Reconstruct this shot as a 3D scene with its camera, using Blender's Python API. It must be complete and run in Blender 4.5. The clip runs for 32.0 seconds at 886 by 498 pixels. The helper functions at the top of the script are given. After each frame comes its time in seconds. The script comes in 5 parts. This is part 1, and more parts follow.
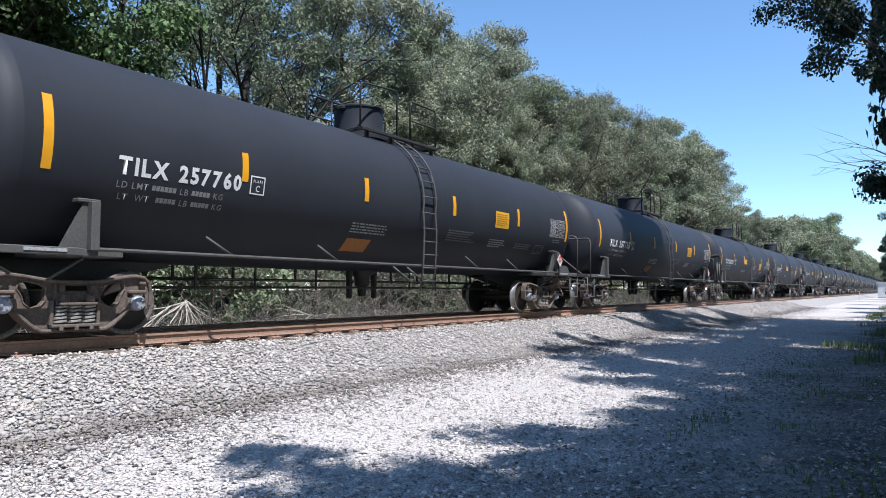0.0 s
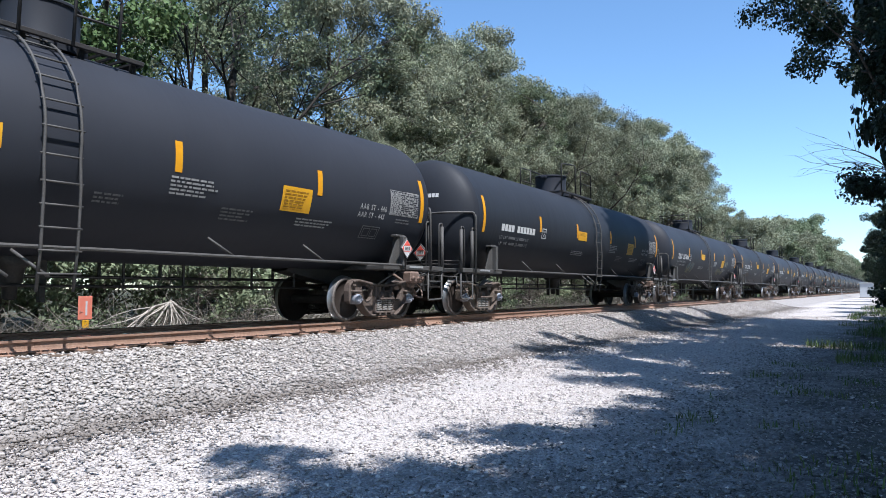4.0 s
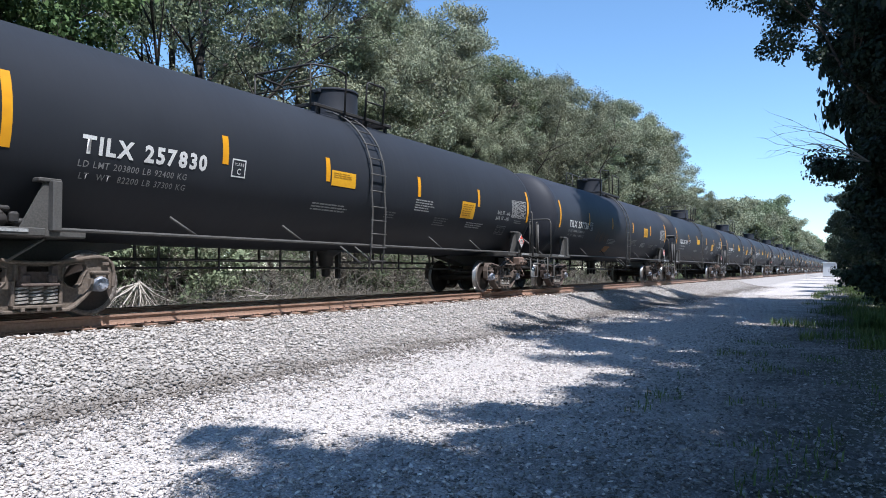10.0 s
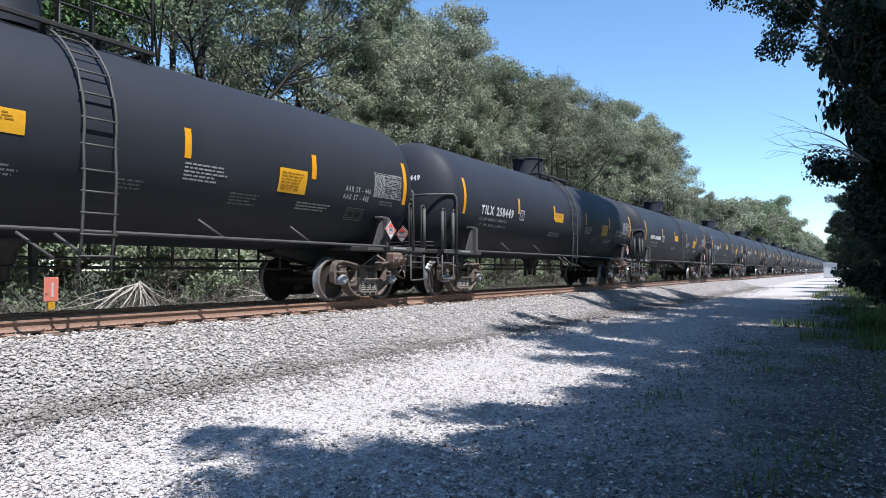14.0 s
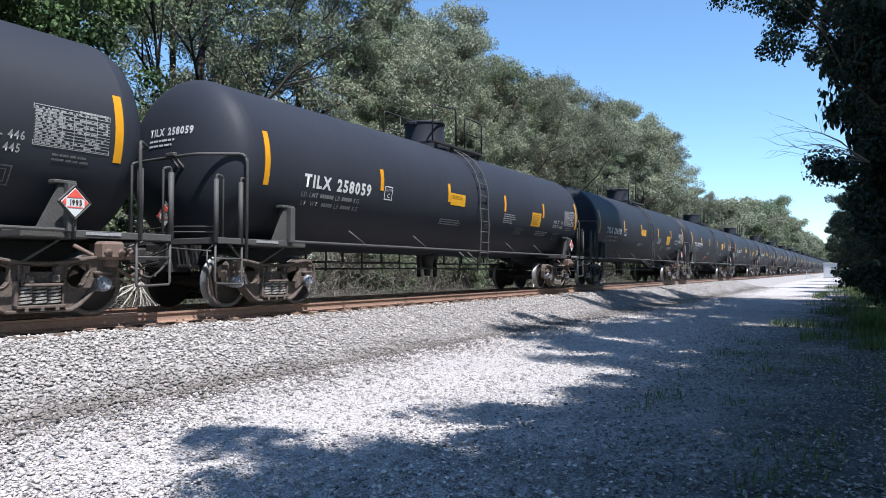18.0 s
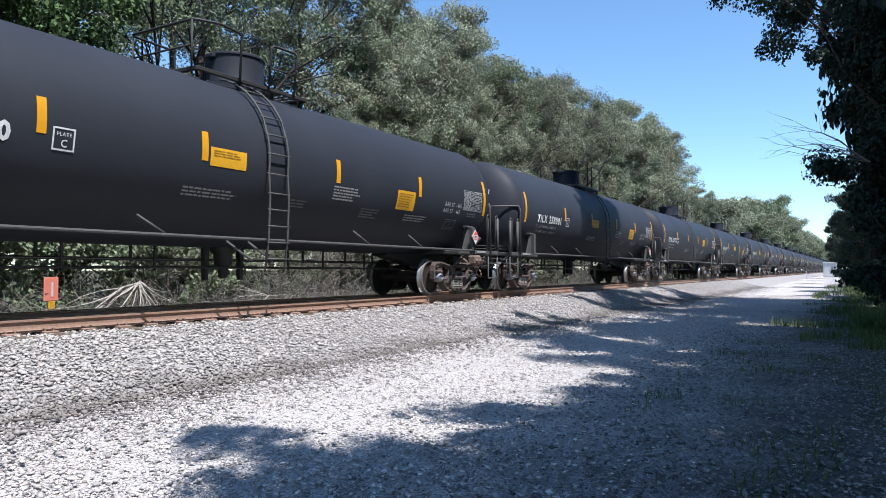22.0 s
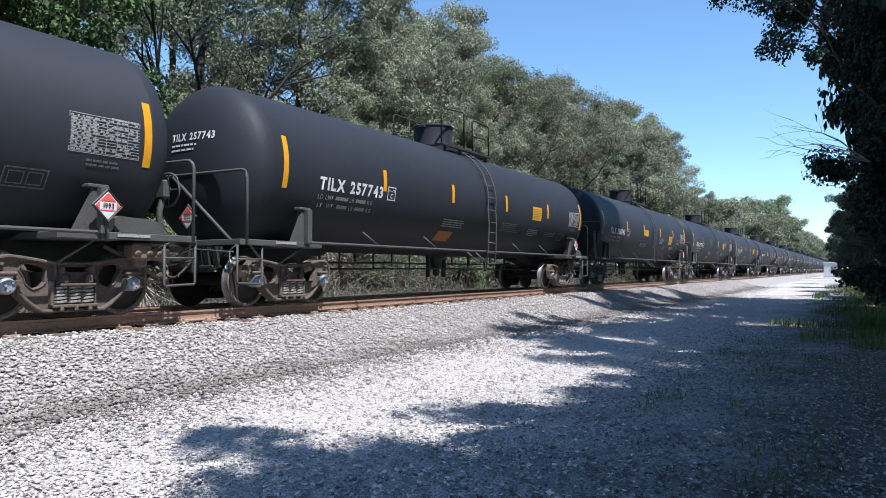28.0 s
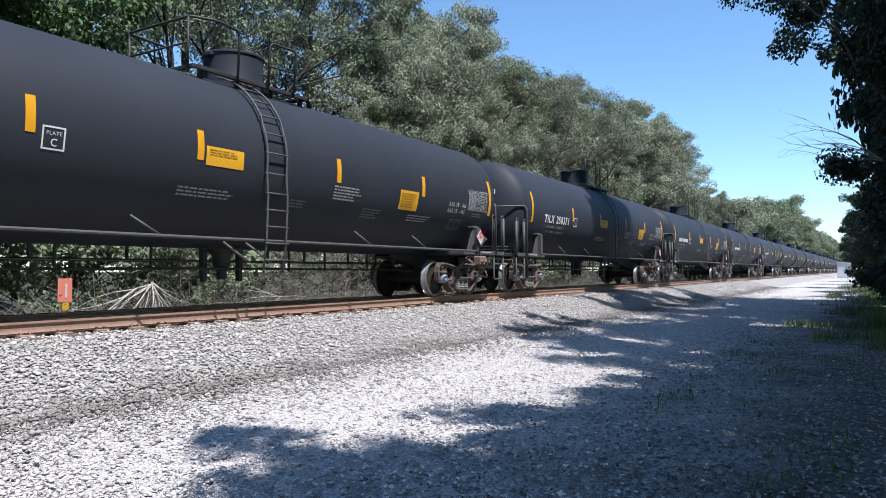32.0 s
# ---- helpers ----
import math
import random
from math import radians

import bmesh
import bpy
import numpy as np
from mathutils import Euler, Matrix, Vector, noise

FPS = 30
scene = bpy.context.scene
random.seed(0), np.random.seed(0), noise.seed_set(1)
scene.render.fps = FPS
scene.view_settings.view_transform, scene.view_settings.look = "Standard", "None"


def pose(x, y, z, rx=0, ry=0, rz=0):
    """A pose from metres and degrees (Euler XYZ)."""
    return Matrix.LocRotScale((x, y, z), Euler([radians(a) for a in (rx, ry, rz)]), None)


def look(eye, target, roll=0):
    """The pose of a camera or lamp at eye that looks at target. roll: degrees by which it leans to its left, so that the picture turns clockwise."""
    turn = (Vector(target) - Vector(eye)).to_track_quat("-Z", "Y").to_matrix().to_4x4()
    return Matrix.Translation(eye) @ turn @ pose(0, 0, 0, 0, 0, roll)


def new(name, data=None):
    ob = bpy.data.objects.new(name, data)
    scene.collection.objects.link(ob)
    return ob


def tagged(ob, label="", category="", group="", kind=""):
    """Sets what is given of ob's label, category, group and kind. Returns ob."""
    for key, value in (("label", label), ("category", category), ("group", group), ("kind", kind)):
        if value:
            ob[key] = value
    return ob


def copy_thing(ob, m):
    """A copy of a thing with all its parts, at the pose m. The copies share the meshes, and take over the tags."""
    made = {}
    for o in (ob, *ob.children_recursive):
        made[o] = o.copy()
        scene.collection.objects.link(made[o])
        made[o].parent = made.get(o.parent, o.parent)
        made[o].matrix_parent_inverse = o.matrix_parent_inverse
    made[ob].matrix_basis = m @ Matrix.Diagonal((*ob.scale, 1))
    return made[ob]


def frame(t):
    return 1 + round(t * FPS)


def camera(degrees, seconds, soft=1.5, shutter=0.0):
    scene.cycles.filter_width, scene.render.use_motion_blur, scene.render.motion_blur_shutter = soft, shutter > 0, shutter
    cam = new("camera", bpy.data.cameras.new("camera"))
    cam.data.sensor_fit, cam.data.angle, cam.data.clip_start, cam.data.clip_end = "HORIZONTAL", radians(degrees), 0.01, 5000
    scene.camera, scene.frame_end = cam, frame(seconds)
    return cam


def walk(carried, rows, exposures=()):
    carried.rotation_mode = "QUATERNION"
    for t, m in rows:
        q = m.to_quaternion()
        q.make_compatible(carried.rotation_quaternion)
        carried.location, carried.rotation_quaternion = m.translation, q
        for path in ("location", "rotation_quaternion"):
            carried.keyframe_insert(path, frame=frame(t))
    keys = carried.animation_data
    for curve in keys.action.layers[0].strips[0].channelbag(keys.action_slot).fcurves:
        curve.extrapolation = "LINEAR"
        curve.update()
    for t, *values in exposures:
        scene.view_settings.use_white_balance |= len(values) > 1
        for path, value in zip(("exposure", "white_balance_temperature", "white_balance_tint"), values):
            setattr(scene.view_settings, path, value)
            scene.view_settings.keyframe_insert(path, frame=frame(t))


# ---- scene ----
LENS, EYE_Z = 64.9, 1.37
cam = camera(LENS, 32.0, soft=.9)
# seconds, heading to the left of the track's direction, tilt up, lean
TURNS = [(0, 33.886, 3.36, .08), (.4, 33.33, 3.36, .12), (1.0, 33.35, 3.37, .14), (2.0, 33.34, 3.37, .13), (3.0, 33.29, 3.37, .13),
         (3.5, 33.24, 3.34, .11), (5.5, 30.543, 3.228, .1), (6, 30.536, 2.581, .04), (6.5, 30.48, 2.199, -.03), (7, 30.52, 1.787, -.02),
         (7.5, 30.56, 1.74, .01), (10, 30.56, 1.73, -.02), (14, 30.59, 1.76, 0), (19, 30.59, 1.75, .01), (23, 30.58, 1.72, .0),
         (27.5, 30.6, 1.75, -.04), (29, 30.59, 1.77, -.08), (30, 30.70, 1.83, -.12), (30.5, 31.44, 1.79, -.1), (32, 31.457, 1.804, -.1)]
walk(cam, [(t, pose(0, 0, EYE_Z, 90 + p, 0, h - 90) @ pose(0, 0, 0, 0, 0, r)) for t, h, p, r in TURNS])

# ---- light ----
SUN_WAY = Vector((.385, 1.0, -1.95)).normalized()
sun = new("sun", bpy.data.lights.new("sun", "SUN"))
sun.data.energy, sun.data.angle, sun.data.color = 4.55, radians(.53), (1, .965, .91)
sun.matrix_world = look((0, 0, 60), Vector((0, 0, 60)) + SUN_WAY)
world = bpy.data.worlds.new("world")
scene.world, world.use_nodes = world, True
wn = world.node_tree
sky = wn.nodes.new("ShaderNodeTexSky")
sky.sky_type, sky.sun_disc, sky.sun_elevation = "NISHITA", False, math.asin(-SUN_WAY.z)
sky.sun_rotation = math.atan2(-SUN_WAY.x, -SUN_WAY.y)
sky.air_density, sky.dust_density, sky.ozone_density = 1.0, .0, 3.0
wn.nodes["Background"].inputs[1].default_value = .11
clear = wn.nodes.new("ShaderNodeMix")
clear.data_type, clear.blend_type, clear.inputs[0].default_value = "RGBA", "MULTIPLY", 1.0
clear.inputs[7].default_value = (.89, 1.0, 1.01, 1)
wn.links.new(sky.outputs[0], clear.inputs[6])
wn.links.new(clear.outputs[2], wn.nodes["Background"].inputs[0])
scene.view_settings.exposure = .87
scene.view_settings.use_white_balance, scene.view_settings.white_balance_temperature, scene.view_settings.white_balance_tint = True, 5900, 12

# ---- sizes ----
TRACK_Y = 10.27          # the track's middle
RAIL_Z = .72             # rail top over the gravel flat
PITCH = 18.38           # car to car
TANK_R, TANK_Z = 1.51, 2.569
WHEEL_R = .457


# ---- materials ----
def material(name, base, rough=.7, metal=0.0, grain=None, patches=None, bump=0.0, bump_scale=40.0, island=0.0, obj=0.0, spec=.4, through_light=0.0):
    """Base colour with a fine grain, larger patches and relief. grain, patches: (scale, colour, amount)."""
    m = bpy.data.materials.new(name)
    m.use_nodes = True
    nt = m.node_tree
    N, L = nt.nodes, nt.links
    p = N["Principled BSDF"]
    p.inputs["Roughness"].default_value, p.inputs["Metallic"].default_value = rough, metal
    p.inputs["Specular IOR Level"].default_value = spec
    pos = N.new("ShaderNodeTexCoord")
    where = pos.outputs["Object"]
    col = N.new("ShaderNodeRGB")
    col.outputs[0].default_value = (*base, 1)
    last = col.outputs[0]
    for spec_, lo, hi in ((patches, .42, .68), (grain, .35, .7)):
        if not spec_:
            continue
        sc, c, amount = spec_
        nz = N.new("ShaderNodeTexNoise")
        nz.inputs["Scale"].default_value, nz.inputs["Detail"].default_value = sc, 6
        L.new(where, nz.inputs["Vector"])
        mr = N.new("ShaderNodeMapRange")
        mr.inputs["From Min"].default_value, mr.inputs["From Max"].default_value, mr.inputs["To Max"].default_value = lo, hi, amount
        L.new(nz.outputs["Fac"], mr.inputs["Value"])
        mx = N.new("ShaderNodeMix")
        mx.data_type = "RGBA"
        L.new(mr.outputs[0], mx.inputs[0]); L.new(last, mx.inputs[6])
        mx.inputs[7].default_value = (*c, 1)
        last = mx.outputs[2]
    for amount, src in ((island, "island"), (obj, "object")):
        if not amount:
            continue
        if src == "island":
            r = N.new("ShaderNodeNewGeometry").outputs["Random Per Island"]
        else:
            r = N.new("ShaderNodeObjectInfo").outputs["Random"]
        mr = N.new("ShaderNodeMapRange")
        mr.inputs["To Min"].default_value, mr.inputs["To Max"].default_value = 1 - amount, 1 + amount
        L.new(r, mr.inputs["Value"])
        hs = N.new("ShaderNodeHueSaturation")
        L.new(mr.outputs[0], hs.inputs["Value"]); L.new(last, hs.inputs["Color"])
        if src == "object":
            mh = N.new("ShaderNodeMapRange")
            mh.inputs["To Min"].default_value, mh.inputs["To Max"].default_value = .5 - amount * .06, .5 + amount * .06
            L.new(r, mh.inputs["Value"]); L.new(mh.outputs[0], hs.inputs["Hue"])
        last = hs.outputs[0]
    L.new(last, p.inputs["Base Color"])
    if bump:
        nz = N.new("ShaderNodeTexNoise")
        nz.inputs["Scale"].default_value, nz.inputs["Detail"].default_value = bump_scale, 8
        L.new(where, nz.inputs["Vector"])
        b = N.new("ShaderNodeBump")
        b.inputs["Strength"].default_value, b.inputs["Distance"].default_value = bump, .02
        L.new(nz.outputs["Fac"], b.inputs["Height"]); L.new(b.outputs[0], p.inputs["Normal"])
    if through_light:
        tr = N.new("ShaderNodeBsdfTranslucent")
        L.new(last, tr.inputs[0])
        ms = N.new("ShaderNodeMixShader")
        ms.inputs[0].default_value = through_light
        L.new(p.outputs[0], ms.inputs[1]); L.new(tr.outputs[0], ms.inputs[2])
        L.new(ms.outputs[0], N["Material Output"].inputs[0])
    return m


def tank_material():
    """Dull black tank paint with dust, faint vertical run-off and soft relief."""
    m = material("tank_paint", (.0235, .026, .0332), .7, 0, (60, (.0275, .0302, .038), .5), (.7, (.031, .0337, .0416), .6), .03, 5, 0, .12, .2)
    nt = m.node_tree
    N, L = nt.nodes, nt.links
    p = N["Principled BSDF"]
    tc = N.new("ShaderNodeTexCoord")
    mp = N.new("ShaderNodeMapping")
    mp.inputs["Scale"].default_value = (9, .6, .35)
    L.new(tc.outputs["Object"], mp.inputs["Vector"])
    nz = N.new("ShaderNodeTexNoise")
    nz.inputs["Scale"].default_value, nz.inputs["Detail"].default_value = 1.6, 5
    L.new(mp.outputs[0], nz.inputs["Vector"])
    mr = N.new("ShaderNodeMapRange")
    mr.inputs["From Min"].default_value, mr.inputs["From Max"].default_value = .35, .75
    mr.inputs["To Min"].default_value, mr.inputs["To Max"].default_value = .58, .63
    L.new(nz.outputs["Fac"], mr.inputs["Value"]); L.new(mr.outputs[0], p.inputs["Roughness"])
    return m


def ground_material():
    """White crushed stone by the track, going over into dirt and thin grass under the trees on either side."""
    m = bpy.data.materials.new("gravel_ground")
    m.use_nodes = True
    N, L = m.node_tree.nodes, m.node_tree.links
    p = N["Principled BSDF"]
    p.inputs["Roughness"].default_value, p.inputs["Specular IOR Level"].default_value = .9, .2
    geo = N.new("ShaderNodeNewGeometry")
    sep = N.new("ShaderNodeSeparateXYZ")
    L.new(geo.outputs["Position"], sep.inputs[0])

    def noise_(scale, detail=6):
        n = N.new("ShaderNodeTexNoise")
        n.inputs["Scale"].default_value, n.inputs["Detail"].default_value = scale, detail
        L.new(geo.outputs["Position"], n.inputs["Vector"])
        return n.outputs["Fac"]

    def rng(v, a, b, lo=0.0, hi=1.0):
        r = N.new("ShaderNodeMapRange")
        r.inputs["From Min"].default_value, r.inputs["From Max"].default_value = a, b
        r.inputs["To Min"].default_value, r.inputs["To Max"].default_value = lo, hi
        L.new(v, r.inputs["Value"])
        return r.outputs[0]

    def mix(f, a, b):
        x = N.new("ShaderNodeMix")
        x.data_type = "RGBA"
        L.new(f, x.inputs[0])
        for s, c in ((6, a), (7, b)):
            if isinstance(c, tuple):
                x.inputs[s].default_value = (*c, 1)
            else:
                L.new(c, x.inputs[s])
        return x.outputs[2]

    def add(a, b):
        x = N.new("ShaderNodeMath")
        L.new(a, x.inputs[0])
        if isinstance(b, float):
            x.inputs[1].default_value = b
        else:
            L.new(b, x.inputs[1])
        return x.outputs[0]

    vor = N.new("ShaderNodeTexVoronoi")
    vor.inputs["Scale"].default_value = 40
    L.new(geo.outputs["Position"], vor.inputs["Vector"])
    stone = mix(rng(vor.outputs["Distance"], .2, .8), (.735, .668, .625), (.27, .247, .23))
    vs = N.new("ShaderNodeSeparateColor")
    L.new(vor.outputs["Color"], vs.inputs[0])
    stone = mix(rng(vs.outputs[0], .0, 1.0, 0, .6), stone, (.585, .533, .497))
    stone = mix(rng(noise_(.55), .45, .7, 0, .4), stone, (.4, .37, .352))
    dirt = mix(rng(noise_(3.2), .4, .65), (.05, .047, .043), (.125, .12, .113))
    grass = mix(rng(noise_(9.0), .35, .65), (.05, .075, .022), (.13, .12, .055))
    edge = add(sep.outputs["Y"], rng(noise_(.6), 0, 1, -2.2, 2.2))
    dirty = mix(rng(add(edge, rng(noise_(7.0), 0, 1, -1.0, 1.0)), 2.6, .3, 0, .92), stone, dirt)
    dirty = mix(rng(add(sep.outputs["Y"], rng(noise_(1.3), 0, 1, -.7, .7)), 6.0, 7.0, 0, .55), dirty, mix(rng(noise_(14.0), .35, .7), (.27, .25, .23), (.17, .155, .14)))
    near = mix(rng(edge, .3, -1.3), dirty, grass)
    far = mix(rng(edge, 13.0, 14.2), near, mix(rng(noise_(2.2), .4, .62), (.085, .072, .05), (.045, .055, .024)))
    L.new(far, p.inputs["Base Color"])
    bm_ = N.new("ShaderNodeBump")
    bm_.inputs["Strength"].default_value, bm_.inputs["Distance"].default_value = .9, .03
    h = N.new("ShaderNodeMath")
    h.operation = "SUBTRACT"
    L.new(noise_(24.0), h.inputs[0]); L.new(vor.outputs["Distance"], h.inputs[1])
    L.new(h.outputs[0], bm_.inputs["Height"]); L.new(bm_.outputs[0], p.inputs["Normal"])
    return m


M_TANK = tank_material()
M_GROUND = ground_material()
M_BLACK = material("black_steel", (.018, .018, .019), .6, 0, (30, (.05, .043, .036), .5), (2.5, (.035, .03, .027), .6), .1, 25)
M_GREY = material("dusty_grey_steel", (.06, .058, .056), .65, 0, (40, (.1, .094, .085), .6), (3, (.042, .039, .036), .7), .1, 30)
M_TRUCK = material("dusty_cast_steel", (.112, .085, .07), .85, 0, (25, (.05, .036, .03), .65), (4, (.145, .113, .095), .55), .25, 40, 0, .25)
M_SPRING = material("worn_spring_steel", (.32, .3, .275), .55, .2, (60, (.2, .165, .14), .6))
M_WHEEL = material("rusty_wheel_steel", (.024, .017, .0135), .7, .1, (30, (.045, .033, .027), .6), None, .1, 40)
M_TREAD = material("bright_worn_tread", (.3, .295, .29), .38, .8, (50, (.3, .3, .3), .5))
M_RIM = material("worn_wheel_rim", (.085, .069, .06), .6, .2, (30, (.26, .235, .215), .6))
M_VALVE = material("dusty_tan_casting", (.17, .118, .095), .85, 0, (20, (.12, .085, .07), .6), None, .2, 35)
M_CAP = material("bearing_cap_steel", (.3, .32, .37), .5, .2, (20, (.2, .18, .17), .7))
M_WHITE = material("white_stencil_paint", (.62, .62, .61), .6, 0, (45, (.38, .38, .38), .6))
M_MID = material("worn_stencil_paint", (.34, .34, .335), .65, 0, (40, (.12, .12, .12), .8))
M_LOAD = material("chalky_stencil_paint", (.25, .25, .248), .65, 0, (35, (.12, .12, .12), .8))
M_DIM = material("faded_stencil_paint", (.15, .15, .15), .65, 0, (28, (.04, .04, .04), .85))
M_YELLOW = material("yellow_reflective_tape", (.62, .285, .004), .5, 0, (9, (.54, .235, .006), .6))
M_YLABEL = material("yellow_label", (.64, .33, .01), .55, 0, (14, (.54, .27, .012), .6))
M_ORANGE = material("faded_orange_label", (.3, .12, .025), .7, 0, (12, (.2, .08, .02), .7))
M_RED = material("red_placard", (.62, .07, .045), .55, 0, (20, (.7, .16, .12), .5))
M_LABELINK = material("label_ink", (.27, .13, .008), .6)
M_INK = material("dark_print", (.03, .025, .02), .6)
M_RAIL = material("rusted_rail", (.31, .19, .132), .8, 0, (18, (.19, .112, .078), .6), (1.6, (.36, .235, .175), .7), .2, 30)
M_RAILTOP = material("polished_rail_head", (.34, .33, .32), .16, 1.0, (30, (.28, .25, .22), .5))
M_TIE = material("weathered_tie_wood", (.085, .06, .045), .9, 0, (12, (.16, .115, .085), .7), None, .3, 20, 0, .25)
M_BALLAST = material("grey_ballast_bed", (.33, .303, .283), .95, 0, (26, (.19, .174, .16), .8), (1.2, (.3, .277, .262), .6), .9, 22)
M_STONE = material("ballast_stone", (.43, .392, .362), .9, 0, (9, (.33, .3, .277), .7), None, .2, 30, .3, 0, .2)


def dirty_toe(m, y0, y1, colour):
    """Brownish fines between the stones at the foot of the bed, y0 to y1 from the camera's line."""
    N, L = m.node_tree.nodes, m.node_tree.links
    p = N["Principled BSDF"]
    was = p.inputs["Base Color"].links[0].from_socket
    geo, sep = N.new("ShaderNodeNewGeometry"), N.new("ShaderNodeSeparateXYZ")
    L.new(geo.outputs["Position"], sep.inputs[0])
    nz = N.new("ShaderNodeTexNoise")
    nz.inputs["Scale"].default_value, nz.inputs["Detail"].default_value = 1.1, 5
    L.new(geo.outputs["Position"], nz.inputs["Vector"])
    wave = N.new("ShaderNodeMath")
    wave.operation, wave.inputs[1].default_value = "MULTIPLY_ADD", 1.6
    L.new(nz.outputs["Fac"], wave.inputs[0]); L.new(sep.outputs["Y"], wave.inputs[2])
    up, down = N.new("ShaderNodeMapRange"), N.new("ShaderNodeMapRange")
    for r, a, b in ((up, y0 + .4, y0 + .9), (down, y1 + 1.1, y1 + .5)):
        r.inputs["From Min"].default_value, r.inputs["From Max"].default_value = a, b
        L.new(wave.outputs[0], r.inputs["Value"])
    both = N.new("ShaderNodeMath")
    both.operation = "MULTIPLY"
    L.new(up.outputs[0], both.inputs[0]); L.new(down.outputs[0], both.inputs[1])
    part_ = N.new("ShaderNodeMath")
    part_.operation, part_.inputs[1].default_value = "MULTIPLY", .75
    L.new(both.outputs[0], part_.inputs[0])
    mx = N.new("ShaderNodeMix")
    mx.data_type = "RGBA"
    L.new(part_.outputs[0], mx.inputs[0]); L.new(was, mx.inputs[6])
    mx.inputs[7].default_value = (*colour, 1)
    L.new(mx.outputs[2], p.inputs["Base Color"])


dirty_toe(M_STONE, 6.0, 7.0, (.15, .128, .11))
M_CHIP = material("gravel_chip", (.495, .449, .42), .9, 0, None, None, .1, 30, .45, 0, .2)
M_DARKCHIP = material("dull_gravel_chip", (.23, .218, .205), .95, 0, None, None, .1, 30, .55, 0, .15)
M_TWIG = material("dry_twig", (.18, .16, .135), .9, 0, (14, (.11, .095, .08), .6), None, .2, 20, .3)
M_DARKBARK = material("dark_bark", (.032, .027, .022), .95, 0, (14, (.06, .05, .042), .6), None, .5, 18)
M_BARK = material("bark", (.075, .06, .048), .95, 0, (14, (.14, .115, .095), .7), (2, (.05, .04, .032), .6), .6, 18)
M_PALE = material("dead_pale_wood", (.34, .31, .27), .9, 0, (12, (.3, .26, .22), .7), None, .3, 20, .2)
M_LEAF_A = material("leaf_grey_green", (.225, .242, .162), .7, 0, None, (.35, (.31, .315, .222), .7), 0, 40, .28, .25, .08, .2)
M_LEAF_B = material("leaf_deep_green", (.158, .192, .114), .65, 0, None, (.4, (.222, .248, .152), .7), 0, 40, .28, .22, .08, .2)
M_LEAF_D = material("leaf_fresh_green", (.095, .155, .062), .6, 0, None, (.6, (.15, .21, .085), .7), 0, 40, .5, .15, .15, .2)
# trees beside the gravel: canopy shade is put into this near-black green
M_LEAF_C = material("leaf_shade_green", (.026, .04, .024), .5, 0, None, (.6, (.036, .054, .03), .6), 0, 40, .35, .12, .2, .12)
M_GRASS = material("fresh_grass", (.075, .115, .03), .6, 0, None, (.8, (.17, .19, .06), .7), 0, 40, .4, 0, .3, .3)
M_STRAW = material("dry_brush", (.2, .182, .145), .85, 0, None, (.5, (.125, .112, .088), .7), 0, 40, .4, 0, .2, .15)
M_SIGN = material("salmon_sign_board", (.72, .2, .13), .6, 0, (10, (.66, .28, .2), .6))
M_CABIN = material("white_painted_steel", (.5, .51, .52), .5, 0, (8, (.42, .42, .42), .5))


# ---- builders ----
def mesh_np(name, verts, faces, mats, mat_ids=None, smooth=False):
    """A mesh from arrays: verts n x 3, faces n x k."""
    me = bpy.data.meshes.new(name)
    verts, faces = np.asarray(verts, np.float32), np.asarray(faces, np.int32)
    n, k = faces.shape
    me.vertices.add(len(verts)); me.vertices.foreach_set("co", verts.ravel())
    me.loops.add(n * k); me.loops.foreach_set("vertex_index", faces.ravel())
    me.polygons.add(n); me.polygons.foreach_set("loop_start", np.arange(n, dtype=np.int32) * k)
    for m in (mats if isinstance(mats, (list, tuple)) else [mats]):
        me.materials.append(m)
    if mat_ids is not None:
        me.polygons.foreach_set("material_index", np.asarray(mat_ids, np.int32))
    if smooth:
        me.polygons.foreach_set("use_smooth", np.ones(n, bool))
    me.update(); me.validate()
    return me


def data_of(name, bm, mats, smooth=False, angle=35):
    me = bpy.data.meshes.new(name)
    bmesh.ops.recalc_face_normals(bm, faces=bm.faces)
    bm.to_mesh(me)
    bm.free()
    for m in (mats if isinstance(mats, (list, tuple)) else [mats]):
        me.materials.append(m)
    if smooth:
        me.polygons.foreach_set("use_smooth", np.ones(len(me.polygons), bool))
        me.set_sharp_from_angle(angle=radians(angle))
    return me


def part(name, bm, mat, parent, label="", smooth=False, at=None):
    """One mesh object under a thing or a part. bm may be a ready mesh."""
    me = bm if isinstance(bm, bpy.types.Mesh) else data_of(name, bm, mat, smooth)
    ob = new(name, me)
    ob.parent = parent
    if at is not None:
        ob.location = at
    return tagged(ob, label)


def box(bm, c, size, rot=None, bevel=0.0, mat=0):
    r = bmesh.ops.create_cube(bm, size=1)
    vs = r["verts"]
    bmesh.ops.scale(bm, vec=size, verts=vs)
    if bevel:
        es = list({e for v in vs for e in v.link_edges})
        out = bmesh.ops.bevel(bm, geom=es, offset=bevel, segments=1, affect="EDGES")
        vs = list({v for f in out["faces"] for v in f.verts} | {v for v in vs if v.is_valid})
    m = Matrix.Translation(c) @ (rot or Matrix.Identity(4))
    bmesh.ops.transform(bm, matrix=m, verts=vs)
    if mat:
        for f in {f for v in vs for f in v.link_faces}:
            f.material_index = mat
    return vs


